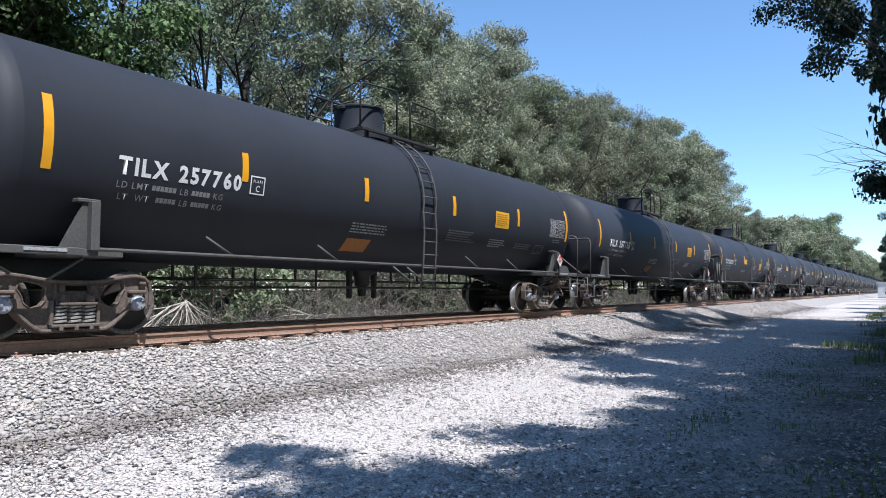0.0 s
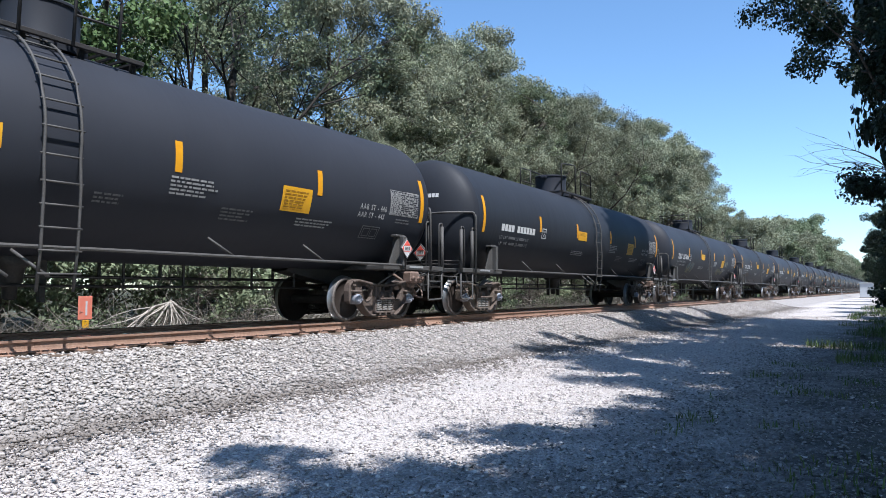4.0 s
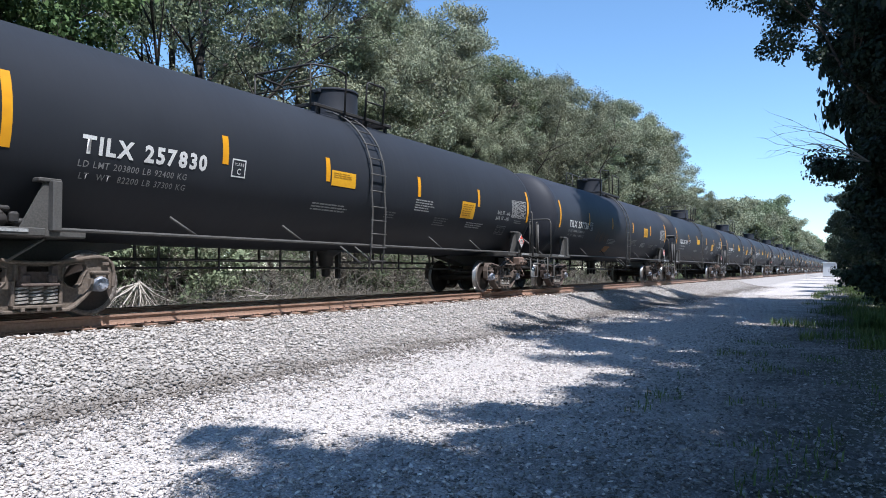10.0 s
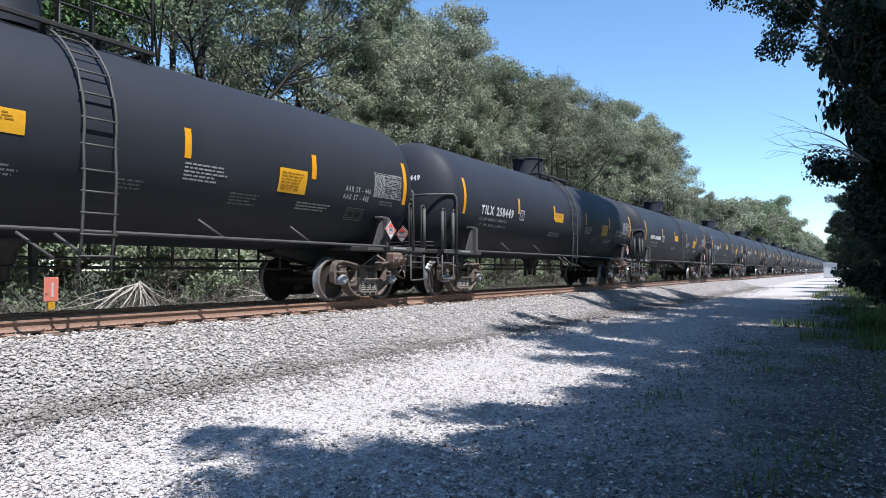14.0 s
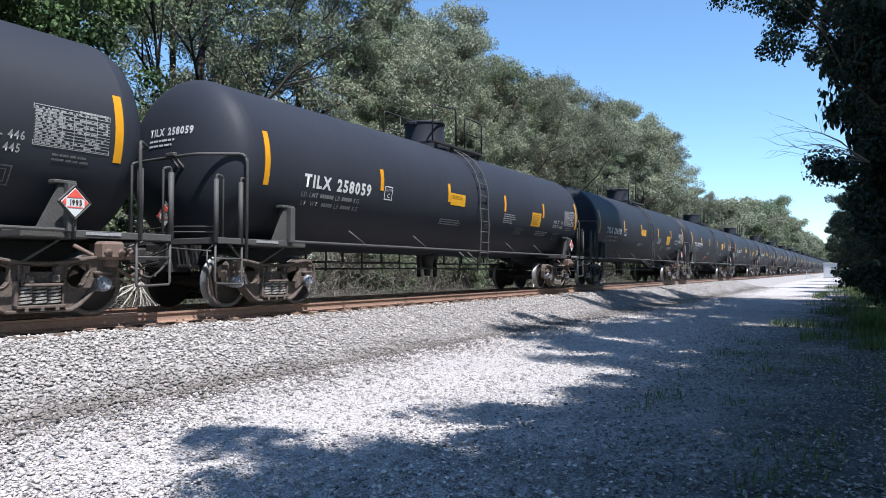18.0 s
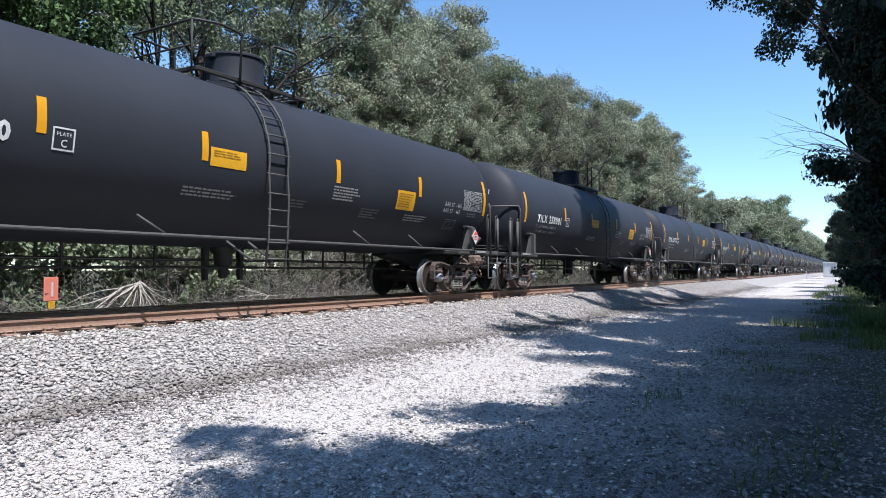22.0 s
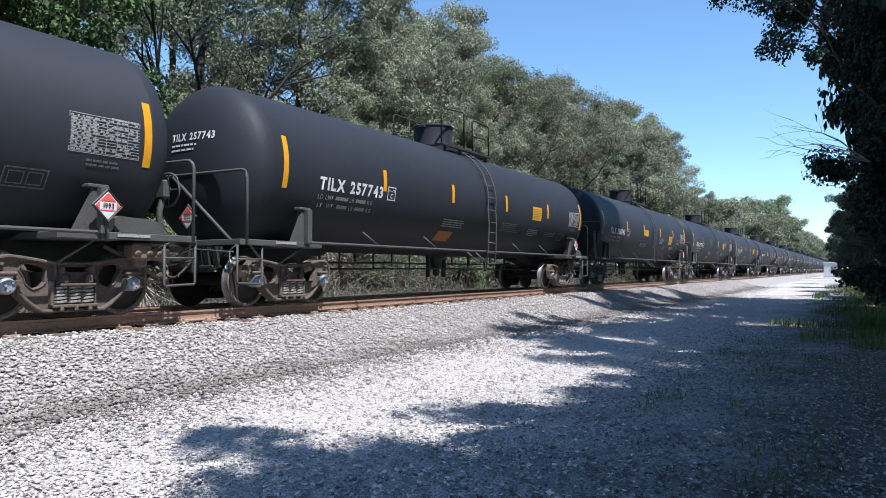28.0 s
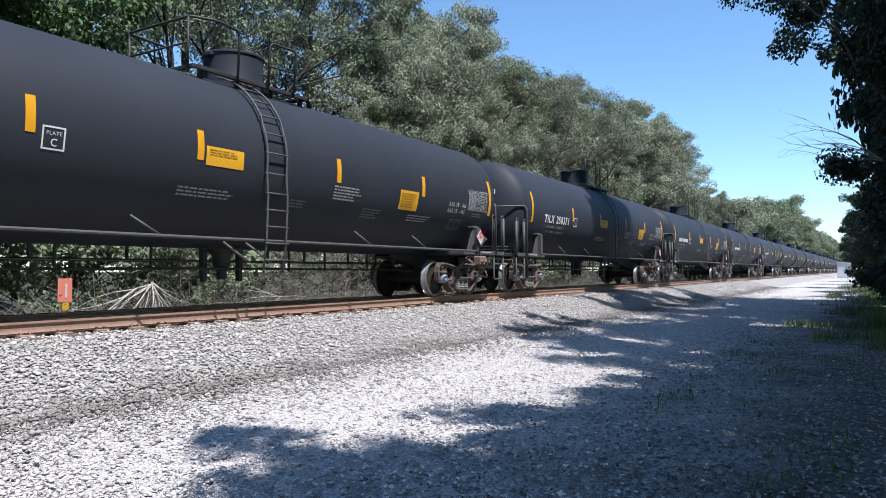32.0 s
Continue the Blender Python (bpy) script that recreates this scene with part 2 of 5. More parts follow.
def rod(bm, pts, r, seg=6, closed=False, mat=0):
    """A tube through points."""
    pts = [Vector(p) for p in pts]
    rings = []
    for i, p in enumerate(pts):
        a, b = pts[max(i - 1, 0)], pts[min(i + 1, len(pts) - 1)]
        d = (b - a).normalized()
        u = d.orthogonal().normalized() if abs(d.z) > .9 else Vector((0, 0, 1)).cross(d).normalized()
        w = d.cross(u)
        rings.append([bm.verts.new(p + r * (math.cos(t) * u + math.sin(t) * w)) for t in (2 * math.pi * k / seg for k in range(seg))])
    fs = []
    for a, b in zip(rings, rings[1:]):
        fs += [bm.faces.new((a[k], a[(k + 1) % seg], b[(k + 1) % seg], b[k])) for k in range(seg)]
    fs += [bm.faces.new(rings[0][::-1]), bm.faces.new(rings[-1])]
    for f in fs:
        f.material_index, f.smooth = mat, seg > 5


def bent(pts, r, n=4):
    """The points with rounded corners of radius r."""
    pts = [Vector(p) for p in pts]
    out = [pts[0]]
    for a, b, c in zip(pts, pts[1:], pts[2:]):
        p0, p2 = b + (a - b).normalized() * r, b + (c - b).normalized() * r
        out += [(p0 * (1 - t) ** 2 + b * 2 * t * (1 - t) + p2 * t * t) for t in (k / n for k in range(n + 1))]
    return out + [pts[-1]]


def prism(bm, poly, y0, y1, mat=0):
    """A flat x-z outline, drawn out from y0 to y1."""
    a = [bm.verts.new((x, y0, z)) for x, z in poly]
    b = [bm.verts.new((x, y1, z)) for x, z in poly]
    n = len(poly)
    fs = [bm.faces.new(a), bm.faces.new(b[::-1])] + [bm.faces.new((a[i], b[i], b[(i + 1) % n], a[(i + 1) % n])) for i in range(n)]
    for f in fs:
        f.material_index = mat


def turned(bm, prof, seg, axis="x", c=(0, 0, 0), mat=0, mats=None, smooth=True):
    """A body turned round an axis from (along, radius) pairs."""
    rings = []
    for a, r in prof:
        ring = []
        for k in range(seg):
            t = 2 * math.pi * k / seg
            u, w = r * math.cos(t), r * math.sin(t)
            p = {"x": (a, u, w), "y": (u, a, w), "z": (u, w, a)}[axis]
            ring.append(bm.verts.new((p[0] + c[0], p[1] + c[1], p[2] + c[2])))
        rings.append(ring)
    for i, (a, b) in enumerate(zip(rings, rings[1:])):
        for k in range(seg):
            f = bm.faces.new((a[k], a[(k + 1) % seg], b[(k + 1) % seg], b[k]))
            f.smooth, f.material_index = smooth, (mats[i] if mats else mat)
    for ring in (rings[0], rings[-1]):
        f = bm.faces.new(ring)
        f.material_index = mats[0] if mats else mat


def thing(name, label, category, group="", at=None, kind=""):
    ob = new(name)
    if at is not None:
        ob.matrix_basis = at
    return tagged(ob, label, category, group, kind)


# ---- ground and track ----
def build_ground():
    xs = np.unique(np.concatenate([np.linspace(-700, -10, 24), np.linspace(-10, 60, 141), np.linspace(60, 300, 60), np.linspace(300, 2500, 30)]))
    ys = np.unique(np.concatenate([np.linspace(-900, -12, 20), np.linspace(-12, 20, 97), np.linspace(20, 1200, 24)]))
    X, Y = np.meshgrid(xs, ys, indexing="ij")
    Z = np.zeros_like(X)
    near = (X > -12) & (X < 120) & (Y > -14) & (Y < 6.6)
    for i, j in np.argwhere(near):
        x, y = X[i, j], Y[i, j]
        Z[i, j] = .035 * noise.noise((x * .35, y * .5, 0)) + .02 * noise.noise((x * 1.3, y * 1.3, 4)) - .02
    Z += np.clip(-Y - 2.5, 0, 6) * .04
    Z += np.where(Y > 14, np.clip(Y - 14, 0, 8) * .05, 0)
    n, m = X.shape
    idx = np.arange(n * m).reshape(n, m)
    faces = np.stack([idx[:-1, :-1], idx[1:, :-1], idx[1:, 1:], idx[:-1, 1:]], -1).reshape(-1, 4)
    ob = new("ground", mesh_np("ground", np.stack([X, Y, Z], -1).reshape(-1, 3), faces, M_GROUND, smooth=True))
    tagged(ob, "flat of white crushed gravel with dirt and grass edges", "ground", kind="structure")


def bed_height(y):
    """Height of the ballast bed at a distance y from the camera's line."""
    a = abs(y - TRACK_Y)
    return float(np.interp(a, [0, .92, 1.04, 1.7, 3.35, 3.9], [RAIL_Z - .36, RAIL_Z - .33, RAIL_Z - .225, RAIL_Z - .24, .03, -.12]))


def build_bed():
    xs = np.unique(np.concatenate([np.linspace(-250, -4, 12), np.linspace(-4, 40, 177), np.linspace(40, 140, 60), np.linspace(140, 1700, 20)]))
    ys = TRACK_Y + np.linspace(-3.9, 3.9, 53)
    V = []
    for x in xs:
        for y in ys:
            wob = .25 * noise.noise((x * .25, 3.1, 0)) if abs(y - TRACK_Y) > 2.2 else 0
            V.append((x, y + wob, bed_height(y) + (.03 * noise.noise((x * 2.2, y * 2.2, 9)) if -4 < x < 140 else 0)))
    n, m = len(xs), len(ys)
    idx = np.arange(n * m).reshape(n, m)
    faces = np.stack([idx[:-1, :-1], idx[1:, :-1], idx[1:, 1:], idx[:-1, 1:]], -1).reshape(-1, 4)
    tagged(new("ballast_bed", mesh_np("ballast_bed", V, faces, M_BALLAST)), "raised bed of grey crushed stone under the track", "ballast", kind="structure")


def scatter_stones(name, label, n, spot, size, corners, mat, seed):
    """Loose stones as one body of stuff; spot(rng, n) gives places, corners a unit stone."""
    rng = np.random.default_rng(seed)
    P = spot(rng, n)
    n = len(P)
    cv, cf = corners
    sc = size[0] + (size[1] - size[0]) * rng.random(n) ** 1.7
    V = cv[None] * (1 + .35 * rng.standard_normal((n, len(cv), 3)).clip(-1.2, 1.2)) * sc[:, None, None] * rng.uniform(.5, 1.4, (n, 1, 3))
    q = rng.standard_normal((n, 4)); q /= np.linalg.norm(q, axis=1)[:, None]
    w, x, y, z = q.T
    R = np.stack([1 - 2 * (y * y + z * z), 2 * (x * y - w * z), 2 * (x * z + w * y), 2 * (x * y + w * z), 1 - 2 * (x * x + z * z), 2 * (y * z - w * x),
                  2 * (x * z - w * y), 2 * (y * z + w * x), 1 - 2 * (x * x + y * y)], -1).reshape(n, 3, 3)
    V = np.einsum("nij,nkj->nki", R, V)
    V[:, :, 2] *= .5
    V += P[:, None]
    k = len(cv)
    F = (cf[None] + (np.arange(n) * k)[:, None, None]).reshape(-1, cf.shape[1])
    ob = new(name, mesh_np(name, V.reshape(-1, 3), F, mat))
    tagged(ob, label, "gravel", kind="stuff")


CUBE = (np.array([(a, b, c) for a in (-.5, .5) for b in (-.5, .5) for c in (-.5, .5)]),
        np.array([(0, 1, 3, 2), (4, 6, 7, 5), (0, 4, 5, 1), (2, 3, 7, 6), (0, 2, 6, 4), (1, 5, 7, 3)]))
OCTA = (np.array([(.6, 0, 0), (-.6, 0, 0), (0, .6, 0), (0, -.6, 0), (0, 0, .45), (0, 0, -.45)]),
        np.array([(0, 2, 4), (2, 1, 4), (1, 3, 4), (3, 0, 4), (2, 0, 5), (1, 2, 5), (3, 1, 5), (0, 3, 5)]))


def bed_spots(rng, n):
    x = 1.0 + 62 * rng.random(n) ** 1.9
    y = TRACK_Y - (.98 + 2.75 * rng.random(n) + np.where(rng.random(n) < .4, 1.9 * rng.random(n) ** 2, 0))
    wob = np.where(TRACK_Y - y > 2.2, np.array([.25 * noise.noise((v * .25, 3.1, 0)) for v in x]), 0)
    lift = np.array([.03 * noise.noise((a * 2.2, (b - w) * 2.2, 9)) for a, b, w in zip(x, y, wob)])
    z = np.maximum(np.array([bed_height(v) for v in y - wob]) + lift, 0) + rng.uniform(-.008, .03, n)
    return np.stack([x, y, z], -1)


def flat_spots(rng, n):
    x = 2.2 + 40 * rng.random(n) ** 2.1
    y = rng.uniform(-2.5, 7.3, n)
    keep = rng.random(n) < np.clip((y - 1.0) / 2.2, .04, 1)
    return np.stack([x, y, rng.uniform(-.016, .012, n)], -1)[keep]


def dull_spots(rng, n):
    x = 2.6 + 17 * rng.random(n) ** 1.4
    y = rng.uniform(-2.6, 4.2, n)
    keep = rng.random(n) < np.clip((3.2 - y) / 1.6, 0, 1) * np.clip((y + 3.4) / 2, .2, 1)
    return np.stack([x, y, rng.uniform(-.016, .01, n)], -1)[keep]


def build_track():
    prof = [(-.07, 0), (.07, 0), (.07, .012), (.016, .03), (.01, .06), (.01, .125), (.036, .14), (.037, .172), (.03, .18), (-.03, .18), (-.037, .172),
            (-.036, .14), (-.01, .125), (-.01, .06), (-.016, .03), (-.07, .012)]
    for side in (-1, 1):
        bm = bmesh.new()
        ends = []
        for x in (-250, 1700):
            ends.append([bm.verts.new((x, TRACK_Y + side * .755 + a, RAIL_Z - .18 + b)) for a, b in prof])
        k = len(prof)
        for i in range(k):
            f = bm.faces.new((ends[0][i], ends[0][(i + 1) % k], ends[1][(i + 1) % k], ends[1][i]))
            if i in (7, 8, 9):
                f.material_index = 1
        ob = new("rail", data_of("rail", bm, [M_RAIL, M_RAILTOP]))
        tagged(ob, "rusty brown steel rail with a polished head", "rail", "rails of the track", kind="structure")
    # ties with plates and spikes, the nearest as things of their own
    tie_me, plate_me, spike_me = tie_meshes()
    rng = random.Random(5)
    for i in range(130):
        x = -3 + i * .53
        tie = new("railway_tie", tie_me)
        tie.matrix_basis = pose(x + rng.uniform(-.03, .03), TRACK_Y + rng.uniform(-.04, .04), RAIL_Z - .195, 0, 0, rng.uniform(-1, 1))
        tagged(tie, "weathered brown wooden tie with rusty plates", "railway tie", "ties under the rails")
        if i < 70:
            for dy in (-.755, .755):
                pl = part("tie_plate", plate_me, None, tie, "rusty steel tie plate", at=(0, dy, .004))
                if dy < 0 and i < 50:
                    for sx, sy in ((-.06, -.1), (.06, -.1)):
                        part("spike", spike_me, None, pl, at=(sx, sy, .02))
    V, F = [], []
    base = np.array([(v.co.x, v.co.y, v.co.z) for v in tie_me.vertices])
    quads = np.array([tuple(p.vertices) for p in tie_me.polygons if len(p.vertices) == 4])
    for i in range(700):
        V.append(base + (-3 + (130 + i) * .53, TRACK_Y, RAIL_Z - .195)); F.append(quads + i * len(base))
    tagged(new("far_ties", mesh_np("far_ties", np.concatenate(V), np.concatenate(F), M_TIE)), "row of weathered ties far down the track", "railway tie", kind="stuff")


def tie_meshes():
    bm = bmesh.new(); box(bm, (0, 0, -.085), (.23, 2.6, .17), bevel=.015)
    tie = data_of("railway_tie", bm, M_TIE)
    bm = bmesh.new(); box(bm, (0, 0, .005), (.2, .36, .018), bevel=.004)
    plate = data_of("tie_plate", bm, M_RAIL)
    bm = bmesh.new(); box(bm, (0, 0, .0), (.018, .018, .04)); box(bm, (0, .008, .022), (.03, .04, .014), bevel=.004)
    return tie, plate, data_of("spike", bm, M_RAIL)


build_ground()
build_bed()
build_track()
scatter_stones("ballast_stones", "loose grey crushed ballast stones on the shoulder", 92000, bed_spots, (.034, .078), OCTA, M_STONE, 3)
scatter_stones("gravel_chips", "loose white and grey gravel chips", 84000, flat_spots, (.016, .05), OCTA, M_CHIP, 4)
scatter_stones("dirty_gravel", "dull brownish gravel chips and litter under the trees", 56000, dull_spots, (.014, .045), OCTA, M_DARKCHIP, 6)


# ---- lettering ----
GLYPHS = {}


def glyph(ch, heavy=0.0):
    """The built-in font's character as points and triangles, one unit high, and its advance."""
    if (ch, heavy) not in GLYPHS:
        c = bpy.data.curves.new("glyph", "FONT")
        c.body, c.size, c.resolution_u, c.offset = ch, 1.4, 2, heavy
        o = bpy.data.objects.new("glyph", c)
        me = bpy.data.meshes.new_from_object(o)
        me.calc_loop_triangles()
        v = np.array([tuple(p.co) for p in me.vertices]) if len(me.vertices) else np.zeros((0, 3))
        f = np.array([tuple(t.vertices) for t in me.loop_triangles], int).reshape(-1, 3)
        adv = (v[:, 0].max() + .12) if len(v) else .55
        GLYPHS[ch, heavy] = (v, f, adv)
        bpy.data.objects.remove(o); bpy.data.meshes.remove(me); bpy.data.curves.remove(c)
    return GLYPHS[ch, heavy]


def lettering(text, width, height, bold=.0):
    """Flat triangles for text in a width x height field whose lower left corner is 0, 0; _ stands for a bar, one sign wide."""
    V, F, x, n = [], [], 0.0, 0
    for ch in text:
        if ch == "_":
            v = np.array([(0, .12, 0), (.62, .12, 0), (.62, .9, 0), (0, .9, 0)]); f = np.array([(0, 1, 2), (0, 2, 3)]); adv = .72
        else:
            v, f, adv = glyph(ch, bold)
        if len(v):
            V.append(v + (x, 0, 0)); F.append(f + n); n += len(v)
        x += adv + bold
    V, F = np.concatenate(V), np.concatenate(F)
    V[:, 0] *= width / max(V[:, 0].max(), 1e-6)
    V[:, 1] *= height
    return V, F


def field_bars(width, rows, row_h, gap, seed, ragged=.35):
    """Rows of unreadable print as bars."""
    r = random.Random(seed)
    V, F = [], []
    for k in range(rows):
        w = width * (1 - ragged * r.random())
        x = 0.0
        y = -(k + 1) * (row_h + gap)
        while x < w:
            d = r.uniform(.05, .16)
            n = len(V)
            V += [(x, y, 0), (min(x + d, w), y, 0), (min(x + d, w), y + row_h, 0), (x, y + row_h, 0)]
            F += [(n, n + 1, n + 2), (n, n + 2, n + 3)]
            x += d + r.uniform(.015, .03)
    return np.array(V, float), np.array(F)


def rect(w, h):
    k = 6
    V = np.array([(x, h * j / k, 0) for j in range(k + 1) for x in (0, w)], float)
    F = np.array([(2 * j, 2 * j + 1, 2 * j + 3) for j in range(k)] + [(2 * j, 2 * j + 3, 2 * j + 2) for j in range(k)])
    return V, F


def outline(w, h, t):
    V, F = [], []
    for x0, y0, a, b in ((0, 0, w, t), (0, h - t, w, t), (0, t, t, h - 2 * t), (w - t, t, t, h - 2 * t)):
        n = len(V)
        V += [(x0, y0, 0), (x0 + a, y0, 0), (x0 + a, y0 + b, 0), (x0, y0 + b, 0)]
        F += [(n, n + 1, n + 2), (n, n + 2, n + 3)]
    return np.array(V, float), np.array(F)


MID = 7.74      # from the first yellow mark to the car's middle


def on_tank(name, vf, s, z, mat, lift=.006):
    """Lay flat artwork on the side of the tank: its lower left corner s metres behind the first mark and z over the rail."""
    V, F = vf
    a0 = math.asin(max(-1, min(1, (z - TANK_Z) / TANK_R)))
    a = a0 + V[:, 1] / TANK_R
    r = TANK_R + lift + V[:, 2]
    return mesh_np(name, np.stack([s - MID + V[:, 0], -r * np.cos(a), TANK_Z + r * np.sin(a)], -1), F, mat)


HEAD_D = .64


def head_depth(q):
    """Bulge of the flat-domed head at a share q of its radius."""
    return HEAD_D * np.sqrt(np.clip(1 - np.asarray(q) ** 2.05, 0, 1))


def on_head(name, vf, y, z, mat, lift=.008):
    """Lay flat artwork on the leading head; y to the left seen from ahead is the car's far side."""
    V, F = vf
    yy = y - V[:, 0]
    zz = z - TANK_Z + V[:, 1]
    x = -(8.02 + head_depth(np.sqrt(yy ** 2 + zz ** 2) / TANK_R)) - lift
    return mesh_np(name, np.stack([x, yy, TANK_Z + zz], -1), F[:, ::-1], mat)


def joined(*vfs):
    V, F, n = [], [], 0
    for (v, f), dx, dy in vfs:
        V.append(v + (dx, dy, 0)); F.append(f + n); n += len(v)
    return np.concatenate(V), np.concatenate(F)


# ---- the train ----
def plate(bm, rim, holes, y0, y1):
    """A flat x-z outline with holes, drawn out from y0 to y1."""
    es, loops = [], []
    for ring in [rim] + holes:
        vs = [bm.verts.new((x, y0, z)) for x, z in ring]
        es += [bm.edges.new((vs[k], vs[(k + 1) % len(vs)])) for k in range(len(vs))]
    fs = [g for g in bmesh.ops.triangle_fill(bm, use_beauty=True, use_dissolve=False, edges=es)["geom"] if isinstance(g, bmesh.types.BMFace)]
    out = bmesh.ops.extrude_face_region(bm, geom=fs)["geom"]
    bmesh.ops.translate(bm, vec=(0, y1 - y0, 0), verts=[g for g in out if isinstance(g, bmesh.types.BMVert)])


def side_frame():
    """Cast side frame of a truck, centred on the truck, in x-z: arched top chord, slanting arms, open windows and pedestal jaws."""
    bm = bmesh.new()
    half = [(.26, .775), (.42, .80), (.66, .84), (.86, .865), (1.0, .845), (1.09, .78), (1.13, .66), (1.12, .42), (1.05, .37), (1.03, .50), (.99, .575), (.889, .605), (.79, .575), (.75, .50),
            (.735, .36), (.64, .25), (.5, .13), (.42, .09)]
    rim = half + [(-x, z) for x, z in half[::-1]]
    mid = [(-.285, .2), (.285, .2), (.285, .49), (.235, .53), (.235, .70), (-.235, .70), (-.235, .53), (-.285, .49)]
    eye = [(.37, .50), (.43, .435), (.54, .40), (.63, .47), (.66, .56), (.72, .655), (.70, .735), (.60, .755), (.45, .725), (.36, .68)]
    plate(bm, rim, [mid, eye, [(-x, z) for x, z in eye[::-1]]], -.035, .035)

    def rib(a, b, w, t=.045):
        d = Vector((b[0] - a[0], 0, b[1] - a[1]))
        box(bm, ((a[0] + b[0]) / 2, 0, (a[1] + b[1]) / 2), (d.length + t * .6, w, t), Matrix.Rotation(-math.atan2(d.z, d.x), 4, "Y"), .012)

    for s in (1, -1):
        top = [(.0, .745), (.26, .75), (.42, .775), (.66, .815), (.86, .84), (1.0, .815), (1.085, .74), (1.115, .62), (1.1, .42)]
        for a, b in zip(top, top[1:]):
            rib((s * a[0], a[1]), (s * b[0], b[1]), .2 if abs(a[0]) < 1.0 else .15)
        low = [(.0, .115), (.42, .115), (.52, .165), (.66, .285), (.745, .38), (.765, .52)]
        for a, b in zip(low, low[1:]):
            rib((s * a[0], a[1]), (s * b[0], b[1]), .22)
        # window lips and column
        for a, b in zip(eye, eye[1:] + eye[:1]):
            rib((s * a[0], a[1]), (s * b[0], b[1]), .105, .022)
        rib((s * .31, .2), (s * .31, .5), .23, .05)
        rib((s * .26, .52), (s * .26, .72), .19, .045)
        # roof of the jaw with the bearing adapter below
        box(bm, (s * .889, 0, .615), (.27, .23, .055), bevel=.018)
        box(bm, (s * .889, 0, .57), (.17, .2, .05), bevel=.012)
        box(bm, (s * .97, -.075, .74), (.1, .03, .04), bevel=.006)
        box(bm, (s * .60, -.05, .80), (.12, .03, .03), bevel=.006)
    box(bm, (0, 0, .175), (.64, .3, .045), bevel=.012)
    for x in (-.2, 0, .2):
        box(bm, (x, -.13, .14), (.05, .05, .06), bevel=.01)
    return data_of("side_frame", bm, M_TRUCK)


def spring():
    bm = bmesh.new()
    rod(bm, [(.082 * math.cos(t), .082 * math.sin(t), .2 + .235 * t / (2 * math.pi * 5)) for t in (2 * math.pi * k / 8 for k in range(41))], .019, 5)
    return data_of("spring", bm, M_SPRING)


def truck_bolster():
    bm = bmesh.new()
    prism(bm, [(-.26, .445), (.26, .445), (.25, .63), (-.25, .63)], -1.1, 1.1)
    for y in (-1.08, 1.08):
        for x in (-.17, .17):
            box(bm, (x, y, .535), (.11, .22, .14), bevel=.03)
        box(bm, (0, y, .46), (.5, .24, .04), bevel=.012)
        for x in (-.2, .2):
            prism(bm, [(x - .05, .47), (x + .05, .47), (x + .03, .7), (x - .03, .7)], y * 1.03 - .03, y * 1.03 + .03)
    box(bm, (0, 0, .72), (.42, .5, .14), bevel=.03)
    for y in (-.55, .55):
        box(bm, (0, y, .7), (.16, .2, .1), bevel=.02)
    for x in (-.52, .52):
        rod(bm, [(x, -.7, .38), (x, .7, .38)], .05, 6)
    return data_of("truck", bm, M_TRUCK)


def wheel_mesh():
    bm = bmesh.new()
    prof = [(-.068, .12), (-.06, .14), (-.045, .19), (-.02, .34), (-.05, .385), (-.068, .40), (-.068, .445), (-.045, .457), (.04, .462), (.052, .482),
            (.066, .487), (.072, .47), (.072, .40), (.05, .375), (.02, .2), (.06, .14), (.065, .12)]
    turned(bm, prof, 32, "y", mats=[0, 0, 0, 0, 2, 2, 2, 1, 1, 1, 0, 0, 0, 0, 0, 0])
    return data_of("wheel", bm, [M_WHEEL, M_TREAD, M_RIM])


def axle_mesh():
    bm = bmesh.new()
    turned(bm, [(-1.04, .08), (-.86, .08), (-.84, .1), (-.6, .095), (0, .085), (.6, .095), (.84, .1), (.86, .08), (1.04, .08)], 14, "y")
    return data_of("wheelset", bm, M_WHEEL)


def cap_mesh():
    bm = bmesh.new()
    turned(bm, [(-.1, .105), (.06, .11), (.1, .1), (.115, .08), (.13, .075), (.135, .02)], 16, "y")
    for k in range(3):
        a = 2.094 * k
        turned(bm, [(.12, .022), (.155, .02)], 6, "y", (.055 * math.cos(a), 0, .055 * math.sin(a)))
    return data_of("bearing_cap", bm, M_CAP, smooth=True)


def tank_mesh(seg=56):
    bm = bmesh.new()
    prof = [(-8.02 - float(head_depth(q)), max(TANK_R * q, .004)) for q in (0, .2, .4, .55, .68, .78, .86, .92, .96, .985, .997, 1)]
    ring = [(-7.97, TANK_R + .006), (-7.95, TANK_R + .006), (-7.93, TANK_R)]
    mids = [(x, TANK_R) for x in (-4.6, -1.5, 1.5, 4.6)]
    prof = prof + ring + mids
    prof = prof + [(-x, r) for x, r in prof[::-1] if abs(x) > 5]
    turned(bm, prof, seg, "x", (0, 0, TANK_Z))
    return data_of("tank", bm, M_TANK, smooth=True, angle=40)


def arc_pts(x, a0, a1, n, r):
    return [(x, -r * math.cos(a), TANK_Z + r * math.sin(a)) for a in (a0 + (a1 - a0) * k / n for k in range(n + 1))]


class Kit:
    pass


K = Kit()


